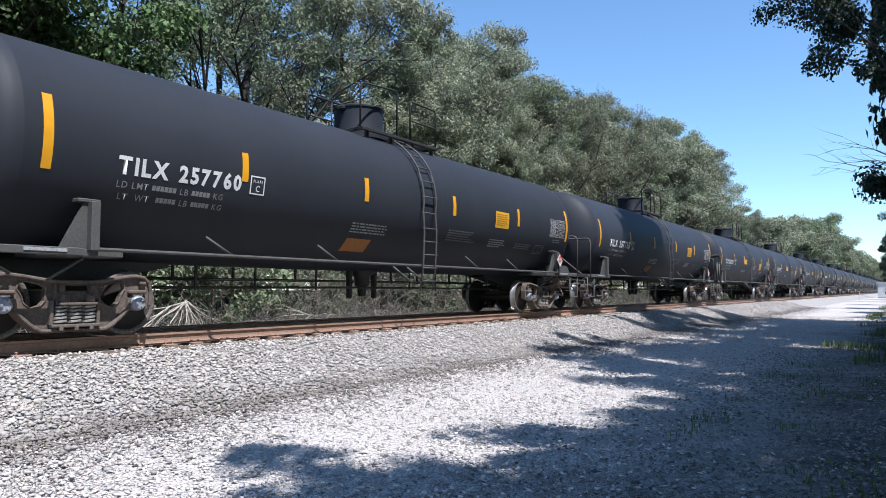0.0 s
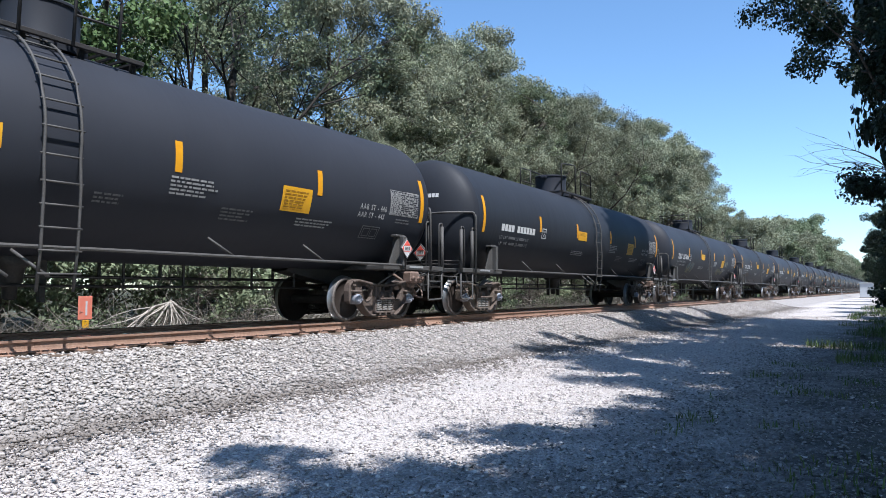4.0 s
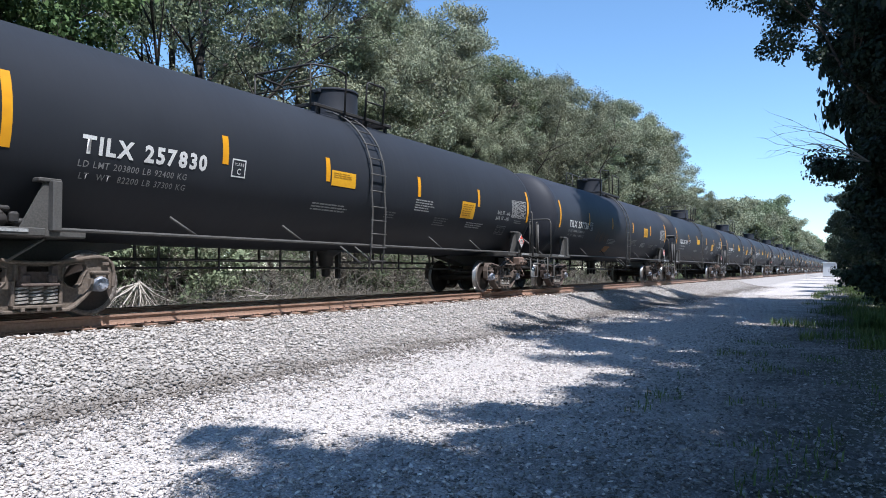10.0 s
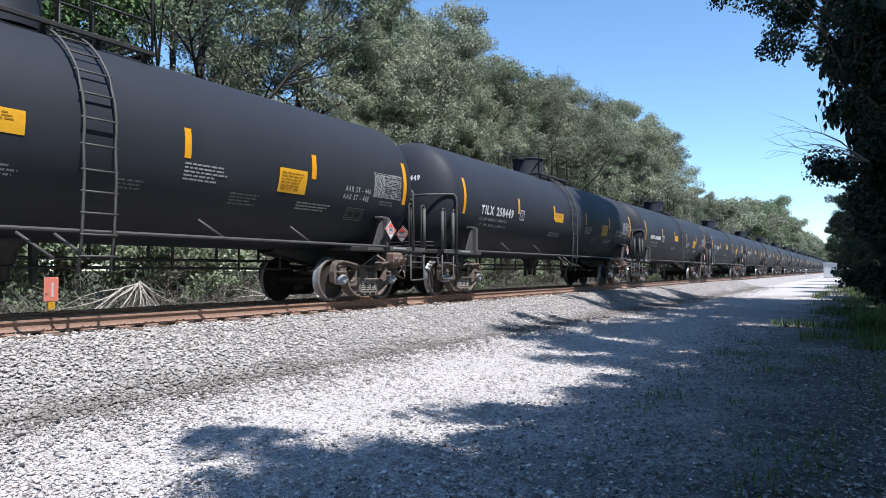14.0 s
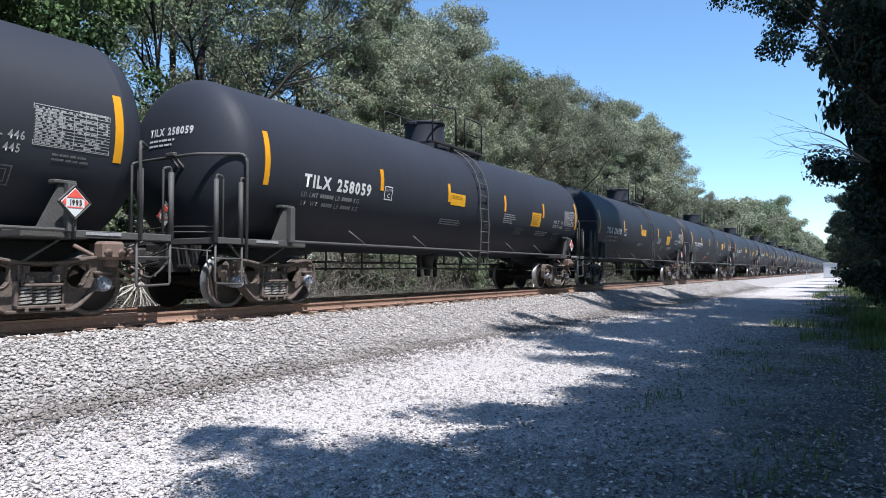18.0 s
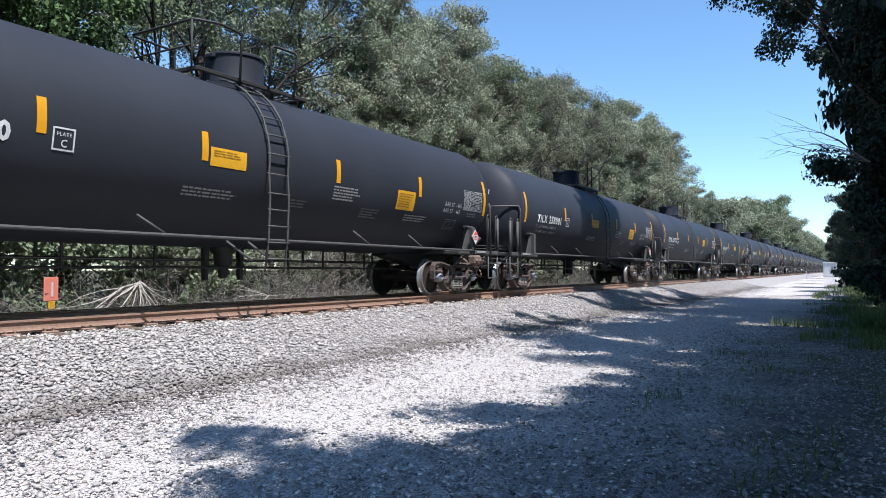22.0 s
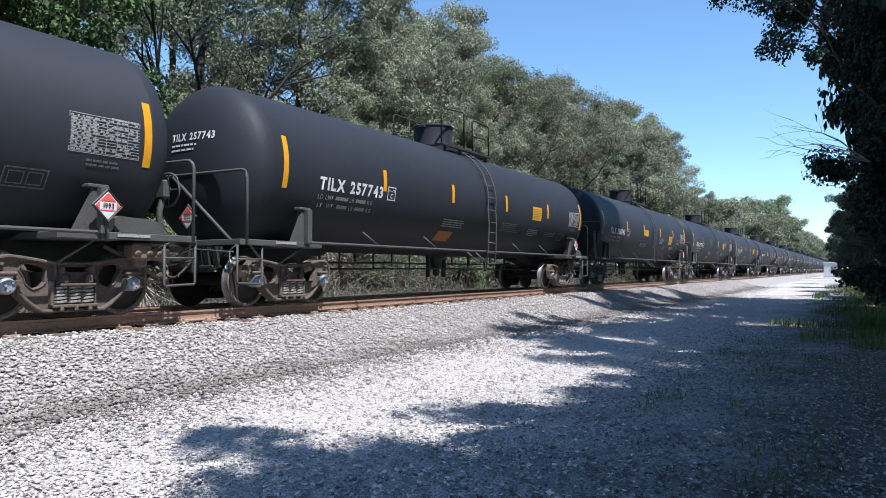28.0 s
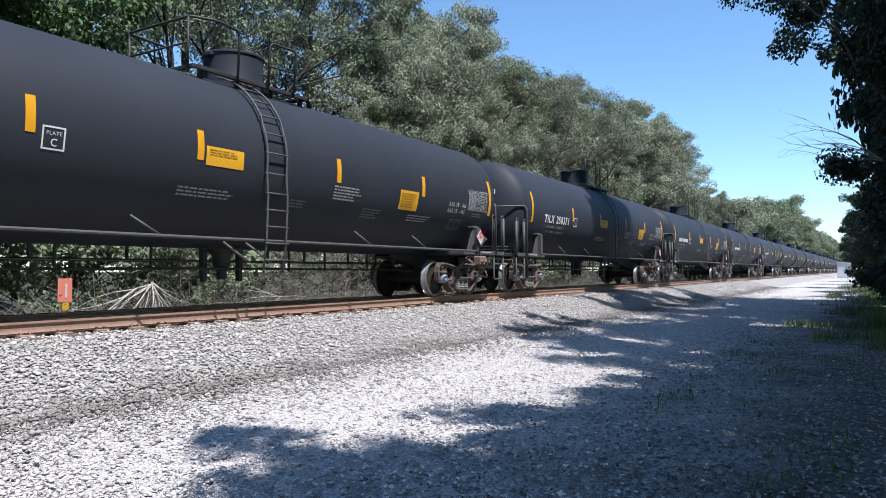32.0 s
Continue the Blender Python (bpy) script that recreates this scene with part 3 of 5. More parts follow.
def make_kit():
    K.tank, K.far_tank = tank_mesh(), tank_mesh(28)
    K.frame_, K.springs, K.bolster, K.wheel, K.axle, K.cap = side_frame(), spring(), truck_bolster(), wheel_mesh(), axle_mesh(), cap_mesh()
    # manway housing on top
    bm = bmesh.new()
    turned(bm, [(3.98, .66), (4.14, .66), (4.15, .56), (4.18, .55), (4.66, .55), (4.67, .575), (4.7, .575), (4.72, .555), (4.745, .3), (4.75, .02)], 28, "z", (-.15, 0, 0))
    box(bm, (-.74, 0, 4.64), (.09, .2, .08), bevel=.015)
    K.dome = data_of("manway_housing", bm, M_TANK, smooth=True)
    # walkway frame round it
    bm = bmesh.new()
    for y in (-.78, .78):
        box(bm, (.45, y, 4.06), (2.7, .06, .07), bevel=.008)
    for x in (-.9, 1.8):
        box(bm, (x, 0, 4.06), (.06, 1.6, .07), bevel=.008)
    for x in (-.7, .1, .9, 1.7):
        for y in (-.7, .7):
            box(bm, (x, y, 3.97), (.07, .07, .18))
    K.walkway = data_of("walkway_frame", bm, M_BLACK)
    bm = bmesh.new(); box(bm, (0, 0, 4.08), (.03, 1.5, .035))
    K.slat = data_of("walkway_slat", bm, M_BLACK)
    bm = bmesh.new()
    for y in (-.78,):
        rod(bm, bent([(-1.0, y, 4.07), (-1.0, y, 5.02), (.25, y, 5.12), (.25, y, 4.07)], .12), .022)
        rod(bm, bent([(.75, y, 4.07), (.75, y, 5.0), (1.78, y, 4.98), (1.78, y, 4.07)], .08), .022)
        rod(bm, [(.75, y, 4.55), (1.78, y, 4.55)], .018)
    K.rail_near = data_of("walkway_railing", bm, M_BLACK)
    bm = bmesh.new()
    rod(bm, bent([(-1.0, .78, 4.07), (-1.0, .78, 5.02), (1.78, .78, 5.0), (1.78, .78, 4.07)], .12), .022)
    for x in (-.2, .6, 1.2):
        rod(bm, [(x, .78, 4.07), (x, .78, 5.0)], .018)
    rod(bm, [(-1.0, .78, 4.55), (1.78, .78, 4.55)], .018)
    K.rail_far = data_of("walkway_railing", bm, M_BLACK)
    # loops of railing round the housing
    K.loops = []
    for path in ([(-.42, -.86, 4.0), (-.42, -.9, 4.86), (-.95, -.95, 4.88), (-1.36, -.75, 4.88), (-1.36, .9, 4.88), (-.4, .95, 4.86), (-.4, .9, 4.0)],
                 [(.3, -.86, 4.0), (.3, -.92, 4.86), (.95, -.95, 4.86), (.95, -.88, 4.0)], [(.5, .86, 4.0), (.5, .9, 4.86), (1.1, .9, 4.86), (1.1, .86, 4.0)]):
        bm = bmesh.new()
        rod(bm, bent(path, .1), .024)
        rod(bm, [(path[0][0], path[0][1], 4.45), (path[-1][0], path[-1][1], 4.45)] if len(path) == 4 else [(-1.36, -.7, 4.45), (-1.36, .85, 4.45)], .017)
        if len(path) > 4:
            for y in (-.72, .85):
                rod(bm, [(-1.36, y, 3.95), (-1.36, y, 4.87)], .02)
        K.loops.append(data_of("walkway_railing", bm, M_BLACK))
    # side ladder: two stiles that follow the tank, rungs
    K.stile, K.rung = [], []
    for x in (.17, .63):
        bm = bmesh.new()
        top = arc_pts(x, radians(78), radians(-8), 12, TANK_R + .085)
        rod(bm, top + [(x, -1.61, 1.9), (x, -1.58, 1.15), (x, -1.5, .62)], .021, 6)
        K.stile.append(data_of("ladder_stile", bm, M_GREY))
    for k in range(12):
        bm = bmesh.new()
        if k < 7:
            a = radians(66 - k * 12.5)
            y, z = -(TANK_R + .085) * math.cos(a), TANK_Z + (TANK_R + .085) * math.sin(a)
        else:
            y, z = -1.6, 2.15 - (k - 6.4) * .285
        rod(bm, [(.13, y, z), (.67, y, z)], .015, 6)
        K.rung.append(data_of("rung", bm, M_GREY))
    # long hand tube along the side with struts
    bm = bmesh.new(); rod(bm, [(-7.1, -1.5, 1.17), (7.1, -1.5, 1.17)], .026, 8)
    K.tube = data_of("side_tube", bm, M_GREY, smooth=True)
    bm = bmesh.new(); rod(bm, [(-.2, -1.36, 1.45), (.2, -1.49, 1.18)], .02, 6)
    K.strut = data_of("tube_strut", bm, M_GREY)
    bm = bmesh.new(); rod(bm, [(-.17, -1.3, 1.13), (.16, -1.56, .8)], .022, 6)
    K.ladder_brace = data_of("ladder_brace", bm, M_GREY)
    # bolster leg: upright box with a gusset
    bm = bmesh.new()
    box(bm, (0, -1.38, 1.47), (.12, .3, .64), bevel=.01)
    prism(bm, [(-.42, 1.15), (-.06, 1.15), (-.06, 1.76), (-.1, 1.78)], -1.42, -1.38)
    box(bm, (-.05, -1.3, 1.8), (.3, .3, .05), bevel=.01)
    K.leg = data_of("bolster_leg", bm, M_GREY)
    bm = bmesh.new()
    box(bm, (0, 0, 1.12), (.9, 2.86, .1), bevel=.015)
    K.side_sill = data_of("bolster_plate", bm, M_GREY)
    # stub sill with draft pocket
    bm = bmesh.new()
    prism(bm, [(-8.75, .72), (-8.7, 1.05), (-6.2, 1.1), (-5.2, 1.12), (-5.0, 1.02), (-6.3, .78)], -.2, .2)
    box(bm, (-8.72, 0, .9), (.1, .56, .4), bevel=.02)
    K.sill = data_of("stub_sill", bm, M_BLACK)
    bm = bmesh.new()
    box(bm, (-8.88, 0, .88), (.3, .15, .17), bevel=.02)
    box(bm, (-9.08, .06, .88), (.2, .2, .28), bevel=.04)
    box(bm, (-9.12, -.1, .88), (.16, .08, .28), bevel=.03)
    rod(bm, [(-9.0, .1, .74), (-8.95, .6, .72), (-8.85, 1.25, .8)], .018)
    K.coupler = data_of("coupler", bm, M_BLACK)
    bm = bmesh.new()
    rod(bm, bent([(-8.75, -.3, .8), (-8.95, -.32, .62), (-9.08, -.25, .5), (-9.14, -.1, .6)], .1), .025)
    K.hose = data_of("brake_hose", bm, M_BLACK)
    # end platform, hoop, posts, steps
    bm = bmesh.new()
    box(bm, (-8.72, 0, 1.13), (.06, 3.0, .1), bevel=.01)
    box(bm, (-7.95, -1.46, 1.13), (1.55, .07, .1), bevel=.01)
    box(bm, (-7.95, 1.46, 1.13), (1.55, .07, .1), bevel=.01)
    for k in range(5):
        box(bm, (-8.66 + k * .1, 0, 1.17), (.035, 2.9, .03))
    for y in (-1.4, 1.4):
        rod(bm, [(-8.45, y, 1.1), (-7.9, y * .8, .85)], .02)
    K.platform = data_of("end_platform", bm, M_GREY)
    K.hoop = {}
    bm = bmesh.new()
    rod(bm, bent([(-8.6, -1.5, 1.08), (-8.6, -1.5, 2.36), (-8.68, 1.5, 2.36), (-8.68, 1.5, 1.1)], .16), .027, 8)
    K.hoop["A"] = data_of("end_handrail", bm, M_GREY)
    bm = bmesh.new()
    rod(bm, bent([(-8.17, -1.53, .84), (-8.17, -1.53, 2.6), (-8.74, -.95, 2.57), (-8.76, .9, 2.54), (-8.2, 1.5, 2.5), (-8.2, 1.53, 1.1)], .14), .027, 8)
    K.hoop["B"] = data_of("end_handrail", bm, M_GREY)
    bm = bmesh.new()
    rod(bm, [(-8.7, .25, 2.32), (-8.72, -1.25, 1.16)], .03)
    K.brace = data_of("handrail_brace", bm, M_GREY)
    K.posts = []
    for x in (-8.74, -8.22):
        bm = bmesh.new()
        rod(bm, bent([(x - .02, -1.46, 1.1), (x - .02, -1.46, 2.2), (x + .12, -1.46, 2.17), (x + .12, -1.46, 1.1)], .05), .02)
        rod(bm, [(x - .02, -1.46, 1.1), (x - .02, -1.46, 2.12)], .044)
        K.posts.append(data_of("grab_post", bm, M_GREY))
    bm = bmesh.new()
    rod(bm, bent([(-8.76, -1.45, 1.08), (-8.76, -1.45, .44), (-8.2, -1.45, .42), (-8.2, -1.45, 1.08)], .04), .021)
    rod(bm, [(-8.76, -1.45, .84), (-8.2, -1.45, .84)], .018)
    rod(bm, [(-8.76, -1.43, 1.08), (-8.72, -1.1, .9), (-8.2, -1.43, .84)], .014)
    K.step = data_of("stirrup_step", bm, M_GREY)
    bm = bmesh.new()
    prism(bm, [(7.42, 1.19), (8.3, 1.19), (8.14, 1.36), (8.05, 1.39), (7.5, 1.42), (7.43, 1.38)], -1.4, -.98)
    K.reservoir = data_of("air_reservoir", bm, M_GREY, smooth=True)

    bm = bmesh.new()
    turned(bm, [(7.45, .05), (7.47, .13), (7.52, .165), (8.1, .165), (8.15, .13), (8.17, .05)], 18, "x", (0, -1.22, 1.38))
    for x in (7.6, 8.0):
        box(bm, (x, -1.22, 1.22), (.06, .3, .1), bevel=.01)
    K.cylinder = data_of("air_cylinder", bm, M_GREY, smooth=True)
    # valve stand on the leading platform
    bm = bmesh.new()
    box(bm, (-7.72, -1.3, 1.3), (.22, .2, .2), bevel=.05)
    box(bm, (-7.62, -1.3, 1.41), (.16, .14, .07), bevel=.025)
    box(bm, (-7.5, -1.32, 1.3), (.12, .16, .15), bevel=.03)
    turned(bm, [(-7.95, .03), (-7.93, .075), (-7.62, .075), (-7.6, .03)], 12, "x", (0, -1.36, 1.27))
    turned(bm, [(-7.5, .05), (-7.36, .05), (-7.34, .02)], 10, "x", (0, -1.34, 1.25))
    rod(bm, bent([(-8.6, -1.0, 1.2), (-8.2, -1.2, 1.27), (-7.4, -1.34, 1.25)], .1), .016)
    rod(bm, bent([(-8.5, -.5, 1.2), (-8.1, -1.05, 1.34), (-7.8, -1.28, 1.33)], .1), .014)
    K.stand = data_of("valve_stand", bm, M_BLACK)
    bm = bmesh.new()
    for z in (1.27, 1.36):
        rod(bm, bent([(-8.66, -1.4, z), (-8.7, -.4, z + .03), (-8.62, .6, z)], .1), .013)
    K.cross = data_of("cross_rod", bm, M_GREY)
    bm = bmesh.new()
    for y in (-.42, -.3):
        rod(bm, [(-8.76, y, 2.58), (-8.5, y - .12, 2.25)], .022)
    box(bm, (-8.76, -.36, 2.6), (.08, .22, .07), bevel=.015)
    K.bracket = data_of("handrail_bracket", bm, M_GREY)
    bm = bmesh.new()
    turned(bm, [(-.02, .04), (-.02, .05), (.02, .05), (.02, .04)], 10, "x", (8.8, -.75, 1.95))
    rod(bm, [(8.8, -.75 + .27 * math.cos(t), 1.95 + .27 * math.sin(t)) for t in (2 * math.pi * k / 18 for k in range(19))], .02)
    for k in range(4):
        rod(bm, [(8.8, -.75, 1.95), (8.8, -.75 + .27 * math.cos(k * 1.57), 1.95 + .27 * math.sin(k * 1.57))], .013, 5)
    rod(bm, bent([(8.7, -.75, 1.15), (8.62, -.75, 1.55), (8.72, -.75, 1.85), (8.74, -.75, 2.1)], .15), .05)
    box(bm, (8.7, -.75, 1.95), (.12, .24, .3), bevel=.03)
    K.brake = data_of("hand_brake", bm, M_GREY)
    bm = bmesh.new()
    box(bm, (8.0, -1.12, .93), (.34, .26, .26), bevel=.04)
    box(bm, (8.27, -1.14, .9), (.18, .22, .2), bevel=.05)
    for x in (7.9, 8.1, 8.27):
        turned(bm, [(-.16, .04), (-.13, .055), (0, .055)], 10, "y", (x, -1.13, .9))
    box(bm, (8.05, -1.05, .76), (.2, .2, .12), bevel=.03)
    rod(bm, bent([(7.6, -.9, 1.0), (8.1, -1.05, .72), (8.45, -.95, .55), (8.8, -.6, .6), (8.9, -.35, .7)], .12), .03)
    rod(bm, bent([(8.5, -.5, 1.05), (8.7, -.9, .7), (8.5, -1.1, .45), (7.9, -1.0, .6)], .12), .022)
    K.valve = data_of("brake_valve", bm, M_VALVE)
    # draft gear with its carrier brackets, lever and end hoses
    bm = bmesh.new()
    prism(bm, [(-8.74, .62), (-8.4, .62), (-8.2, .78), (-8.2, 1.04), (-8.74, 1.04)], -.32, .32)
    for y in (-.75, -.5):
        prism(bm, [(-8.7, 1.07), (-8.45, 1.07), (-8.55, .7), (-8.64, .7)], y - .015, y + .015)
    box(bm, (-8.6, -.62, .72), (.2, .34, .05), bevel=.01)
    K.draft = data_of("draft_gear", bm, M_BLACK)
    bm = bmesh.new()
    rod(bm, bent([(-8.8, -1.4, .96), (-8.86, -1.1, .98), (-8.88, -.5, 1.02), (-8.98, -.1, .86)], .06), .014)
    rod(bm, bent([(-8.86, -1.38, .96), (-8.9, -1.42, .8), (-8.86, -1.42, .7)], .03), .014)
    K.lever = data_of("uncoupling_lever", bm, M_GREY)
    bm = bmesh.new()
    rod(bm, bent([(0, -1.34, 1.06), (-.36, -1.12, .76)], .05), .02)
    K.leg_strut = data_of("leg_strut", bm, M_GREY)
    # placard: diamond, red above, white below, in a holder
    bm = bmesh.new()
    h = .19
    q = [(0, -h), (h, 0), (0, h), (-h, 0)]
    prism(bm, q, -.012, 0)
    K.placard = data_of("placard", bm, M_WHITE)
    bm = bmesh.new()
    for a, b in (((-.22, 0), (0, .22)), ((0, .22), (.22, 0)), ((.22, 0), (0, -.22)), ((0, -.22), (-.22, 0))):
        rod(bm, [(a[0], .0, a[1]), (b[0], .0, b[1])], .016, 4)
    prism(bm, [(-.2, 0), (0, -.2), (.2, 0), (0, .2)], .004, .012)
    rod(bm, [(0, .02, .2), (0, .03, -.48)], .016)
    K.holder = data_of("placard_holder", bm, M_BLACK)
    bm = bmesh.new(); prism(bm, [(-h + .075, .06), (h - .075, .06), (0, h - .015)], -.018, -.013)
    prism(bm, [(-h + .012, .0), (-h + .065, .053), (-h + .065, -.053)], -.018, -.013); prism(bm, [(h - .012, .0), (h - .065, -.053), (h - .065, .053)], -.018, -.013)
    box(bm, (0, -.0155, -.065), (.22, .005, .012))
    K.placard_red = data_of("placard_field", bm, M_RED)
    V, F = lettering("1993", .17, .07, .05)
    K.placard_no = mesh_np("placard_number", np.stack([V[:, 0] - .085, np.full(len(V), -.021), V[:, 1] - .035], -1), F, M_INK)
    # pipes under the tank
    bm = bmesh.new()
    rod(bm, [(-6.2, .35, .84), (6.2, .35, .84)], .03)
    K.pipe_a = data_of("brake_pipe", bm, M_BLACK)
    bm = bmesh.new()
    rod(bm, [(-6.0, -.15, .68), (-.7, -.15, .7), (6.1, -.15, .68)], .026)
    K.pipe_b = data_of("brake_rod", bm, M_BLACK)
    bm = bmesh.new()
    rod(bm, [(0, .35, 1.1), (0, .35, .8)], .03, 5)
    K.hanger = data_of("pipe_hanger", bm, M_BLACK)
    bm = bmesh.new()
    rod(bm, [(.1, -.15, 1.1), (.1, -.15, .64)], .024, 5)
    K.hanger_b = data_of("rod_hanger", bm, M_BLACK)
    bm = bmesh.new()
    turned(bm, [(.5, .06), (.52, .09), (.7, .1), (.75, .16), (.95, .18), (1.1, .4)], 14, "z")
    for x in (-.42, .42):
        prism(bm, [(x - .035, .46), (x + .035, .46), (x + .06, 1.12), (x - .06, 1.12)], -.05, .05)
    K.outlet = data_of("bottom_outlet", bm, M_BLACK)
    # tape marks and labels
    def stripe(s, z0, z1):
        return on_tank("reflective_mark", rect(.125, TANK_R * (math.asin((z1 - TANK_Z) / TANK_R) - math.asin((z0 - TANK_Z) / TANK_R))), s, z0, M_YELLOW)
    K.marks = {}
    for v, seq in (("A", (3.06, 6.05, 9.2, 12.38)), ("B", (3.41, 6.31, 9.57, 12.46)), ("C", (3.39, 5.95, 9.24, 12.25)), ("E", (3.15, 5.87, 9.14, 12.12)), ("F", (3.45, 6.5, 9.73, 12.7))):
        K.marks[v] = [stripe(0, 2.14, 3.08), stripe(15.54, 2.14, 3.08)] + [stripe(s, 2.37, 2.83) for s in seq]
    K.labels = {}
    def label(w, h, seed, lines):
        bars = field_bars(w * .84, lines, h * .055, h * .075, seed, .25)
        return rect(w, h), joined((bars, w * .08, h * .93))
    f, b = label(.7, .42, 1, 6)
    K.labels["A"] = [(on_tank("hazard_label", f, 11.2, 2.25, M_YLABEL), on_tank("label_print", b, 11.2, 2.25, M_LABELINK, .011))]
    K.labels["D"] = [(on_tank("hazard_label", f, 10.85, 2.25, M_YLABEL), on_tank("label_print", b, 10.85, 2.25, M_LABELINK, .011))]
    f, b = label(.76, .3, 2, 3)
    f2, b2 = label(.72, .44, 3, 6)
    K.labels["B"] = [(on_tank("hazard_label", f, 6.44, 2.31, M_YLABEL), on_tank("label_print", b, 6.44, 2.31, M_LABELINK, .011)),
                     (on_tank("hazard_label", f2, 11.62, 2.06, M_YLABEL), on_tank("label_print", b2, 11.62, 2.06, M_LABELINK, .011))]
    for v, s1, s2 in (("C", 6.12, 11.4), ("E", 6.0, 11.28), ("F", 6.65, 11.86)):
        K.labels[v] = [(on_tank("hazard_label", f, s1, 2.31, M_YLABEL), on_tank("label_print", b, s1, 2.31, M_LABELINK, .011)),
                       (on_tank("hazard_label", f2, s2, 2.02, M_YLABEL), on_tank("label_print", b2, s2, 2.02, M_LABELINK, .011))]
    K.orange = on_tank("faded_label", rect(.72, .33), 5.88, 1.42, M_ORANGE)
    K.plate_box = {v: on_tank("plate_mark", joined((outline(.3, .3, .022), 0, 0), (lettering("PLATE", .2, .05), .05, .19), (lettering("C", .085, .1, .02), .11, .05)),
                              s, 2.19, M_WHITE) for v, s in (("A", 3.24), ("B", 3.58), ("C", 3.6), ("E", 3.35), ("F", 3.63))}
    K.small = {}
    for v, spots in (("A", ((5.85, 1.98, 1.3, 4), (9.15, 2.08, 1.3, 5), (11.1, 1.98, .9, 4), (12.5, 1.95, 1.0, 3))),
                     ("B", ((6.12, 1.98, 1.2, 3), (8.55, 1.98, .5, 3), (9.6, 2.34, .9, 5), (10.6, 1.98, .7, 4), (12.2, 1.96, 1.0, 3))),
                     ("C", ((5.7, 1.98, 1.2, 3), (8.1, 1.98, .5, 3), (9.2, 2.34, .9, 5), (10.2, 1.98, .7, 4), (11.85, 1.96, 1.0, 3)))):
        K.small[v] = [on_tank("stencil_print", field_bars(w, n, .03, .03, 10 + i), s, z, M_MID if i % 2 == 0 else M_DIM) for i, (s, z, w, n) in enumerate(spots)]
    # specification panel: rows of cells
    cells, r = [], random.Random(8)
    cells.append((lettering("_" * 9, .42, .04), .6, .475))
    for k in range(12):
        y = .45 - k * .04
        cells.append((rect(1.02, .009), .01, y - .012))
        x = .02
        while x < .98:
            w = r.uniform(.02, .1)
            if x < .34 or r.random() < .5:
                cells.append((rect(min(w, 1.0 - x), .021), x, y))
            x += w + r.uniform(.012, .05)
    for x in (.36, .52, .68, .84):
        cells.append((rect(.009, .46), x, 0))
    K.panel = on_tank("data_panel", joined((outline(1.04, .52, .01), 0, -.02), *cells), 14.43, 2.24, M_MID)
    K.panel_low = on_tank("stencil_print", field_bars(.6, 2, .03, .03, 30), 14.7, 2.18, M_DIM)
    K.aar = on_tank("stencil_mark", joined((lettering("AAR ST - 446", .84, .11, .03), .04, .16), (lettering("AAR ST - 445", .84, .11, .03), 0, 0)), 13.46, 2.1, M_MID)
    K.test_box = on_tank("stencil_box", joined((outline(.56, .28, .02), 0, 0), (outline(.2, .18, .015), .06, .05), (outline(.2, .18, .015), .3, .05)), 13.7, 1.7, M_DIM)
    K.strip = [None, None]
    for i, x in enumerate((-7.92, 7.4)):
        bm = bmesh.new(); box(bm, (x + .26, -1.502, 1.14), (.52, .012, .042), bevel=.002)
        K.strip[i] = data_of("sill_stencil", bm, M_MID)


# numbers by place in the train; A and B are the two kinds of car
CARS = {-31: ("A", "257760"), -30: ("A", "257755"), -29: ("B", "258320"), -28: ("E", "257913"), -27: ("C", "257822"), -25: ("E", "257866"), -24: ("C", "257831"),
        -23: ("B", "258102"), -22: ("C", "257796"), -21: ("E", "257931"), -20: ("C", "257830"), -19: ("A", "257730"), -18: ("C", "257790"), -17: ("B", "258293"), -16: ("B", "258262"),
        -15: ("B", "258449"), -13: ("B", "258356"), -12: ("B", "258176"), -11: ("B", "258059"), -10: ("B", "258510"), -9: ("A", "257759"), -8: ("B", "258258"),
        -7: ("C", "257940"), -6: ("B", "258081"), -5: ("D", "257761"), -4: ("F", "257819"), -3: ("B", "258335"), -1: ("A", ""), 0: ("A", "257743"), 1: ("B", "258041"),
        2: ("A", "257762"), 3: ("A", "257726"), 4: ("C", "258338"), 5: ("B", "258371")}
LOADS = {-20: ("203800 LB 92400 KG", "82200 LB 37300 KG"), -9: ("205000 LB 92950 KG", "81000 LB 36750 KG")}
TRAIN, WHEELSETS = {}, []
CAR_LABEL = {"A": "black tank car with white lettering, yellow marks and an orange label", "B": "black tank car with white lettering and yellow marks and labels"}


def add_truck(car, x, full=True):
    tr = part("truck", K.bolster, None, car, "dusty brown cast steel truck", at=(x, 0, 0))
    for y in (-1.0, 1.0):
        part("side_frame", K.frame_, None, tr, at=(0, y, 0))
        if full:
            for dx in (-.19, 0, .19):
                part("spring", K.springs, None, tr, "pale worn coil spring", at=(dx, y * 1.05, 0))
    for dx in (-.889, .889):
        ws = part("wheelset", K.axle, None, car)
        ws.matrix_parent_inverse = Matrix.Translation((x + dx, 0, WHEEL_R))
        for y, turn in ((-.755, 0), (.755, 180)):
            w = part("wheel", K.wheel, None, ws, "rusty steel wheel with a bright rim")
            w.matrix_basis = pose(0, y, 0, 0, 0, turn)
        if full:
            for y, turn in ((-1.03, 180), (1.03, 0)):
                c = part("bearing_cap", K.cap, None, ws)
                c.matrix_basis = pose(0, y, 0, 0, 0, turn)
        WHEELSETS.append(ws)


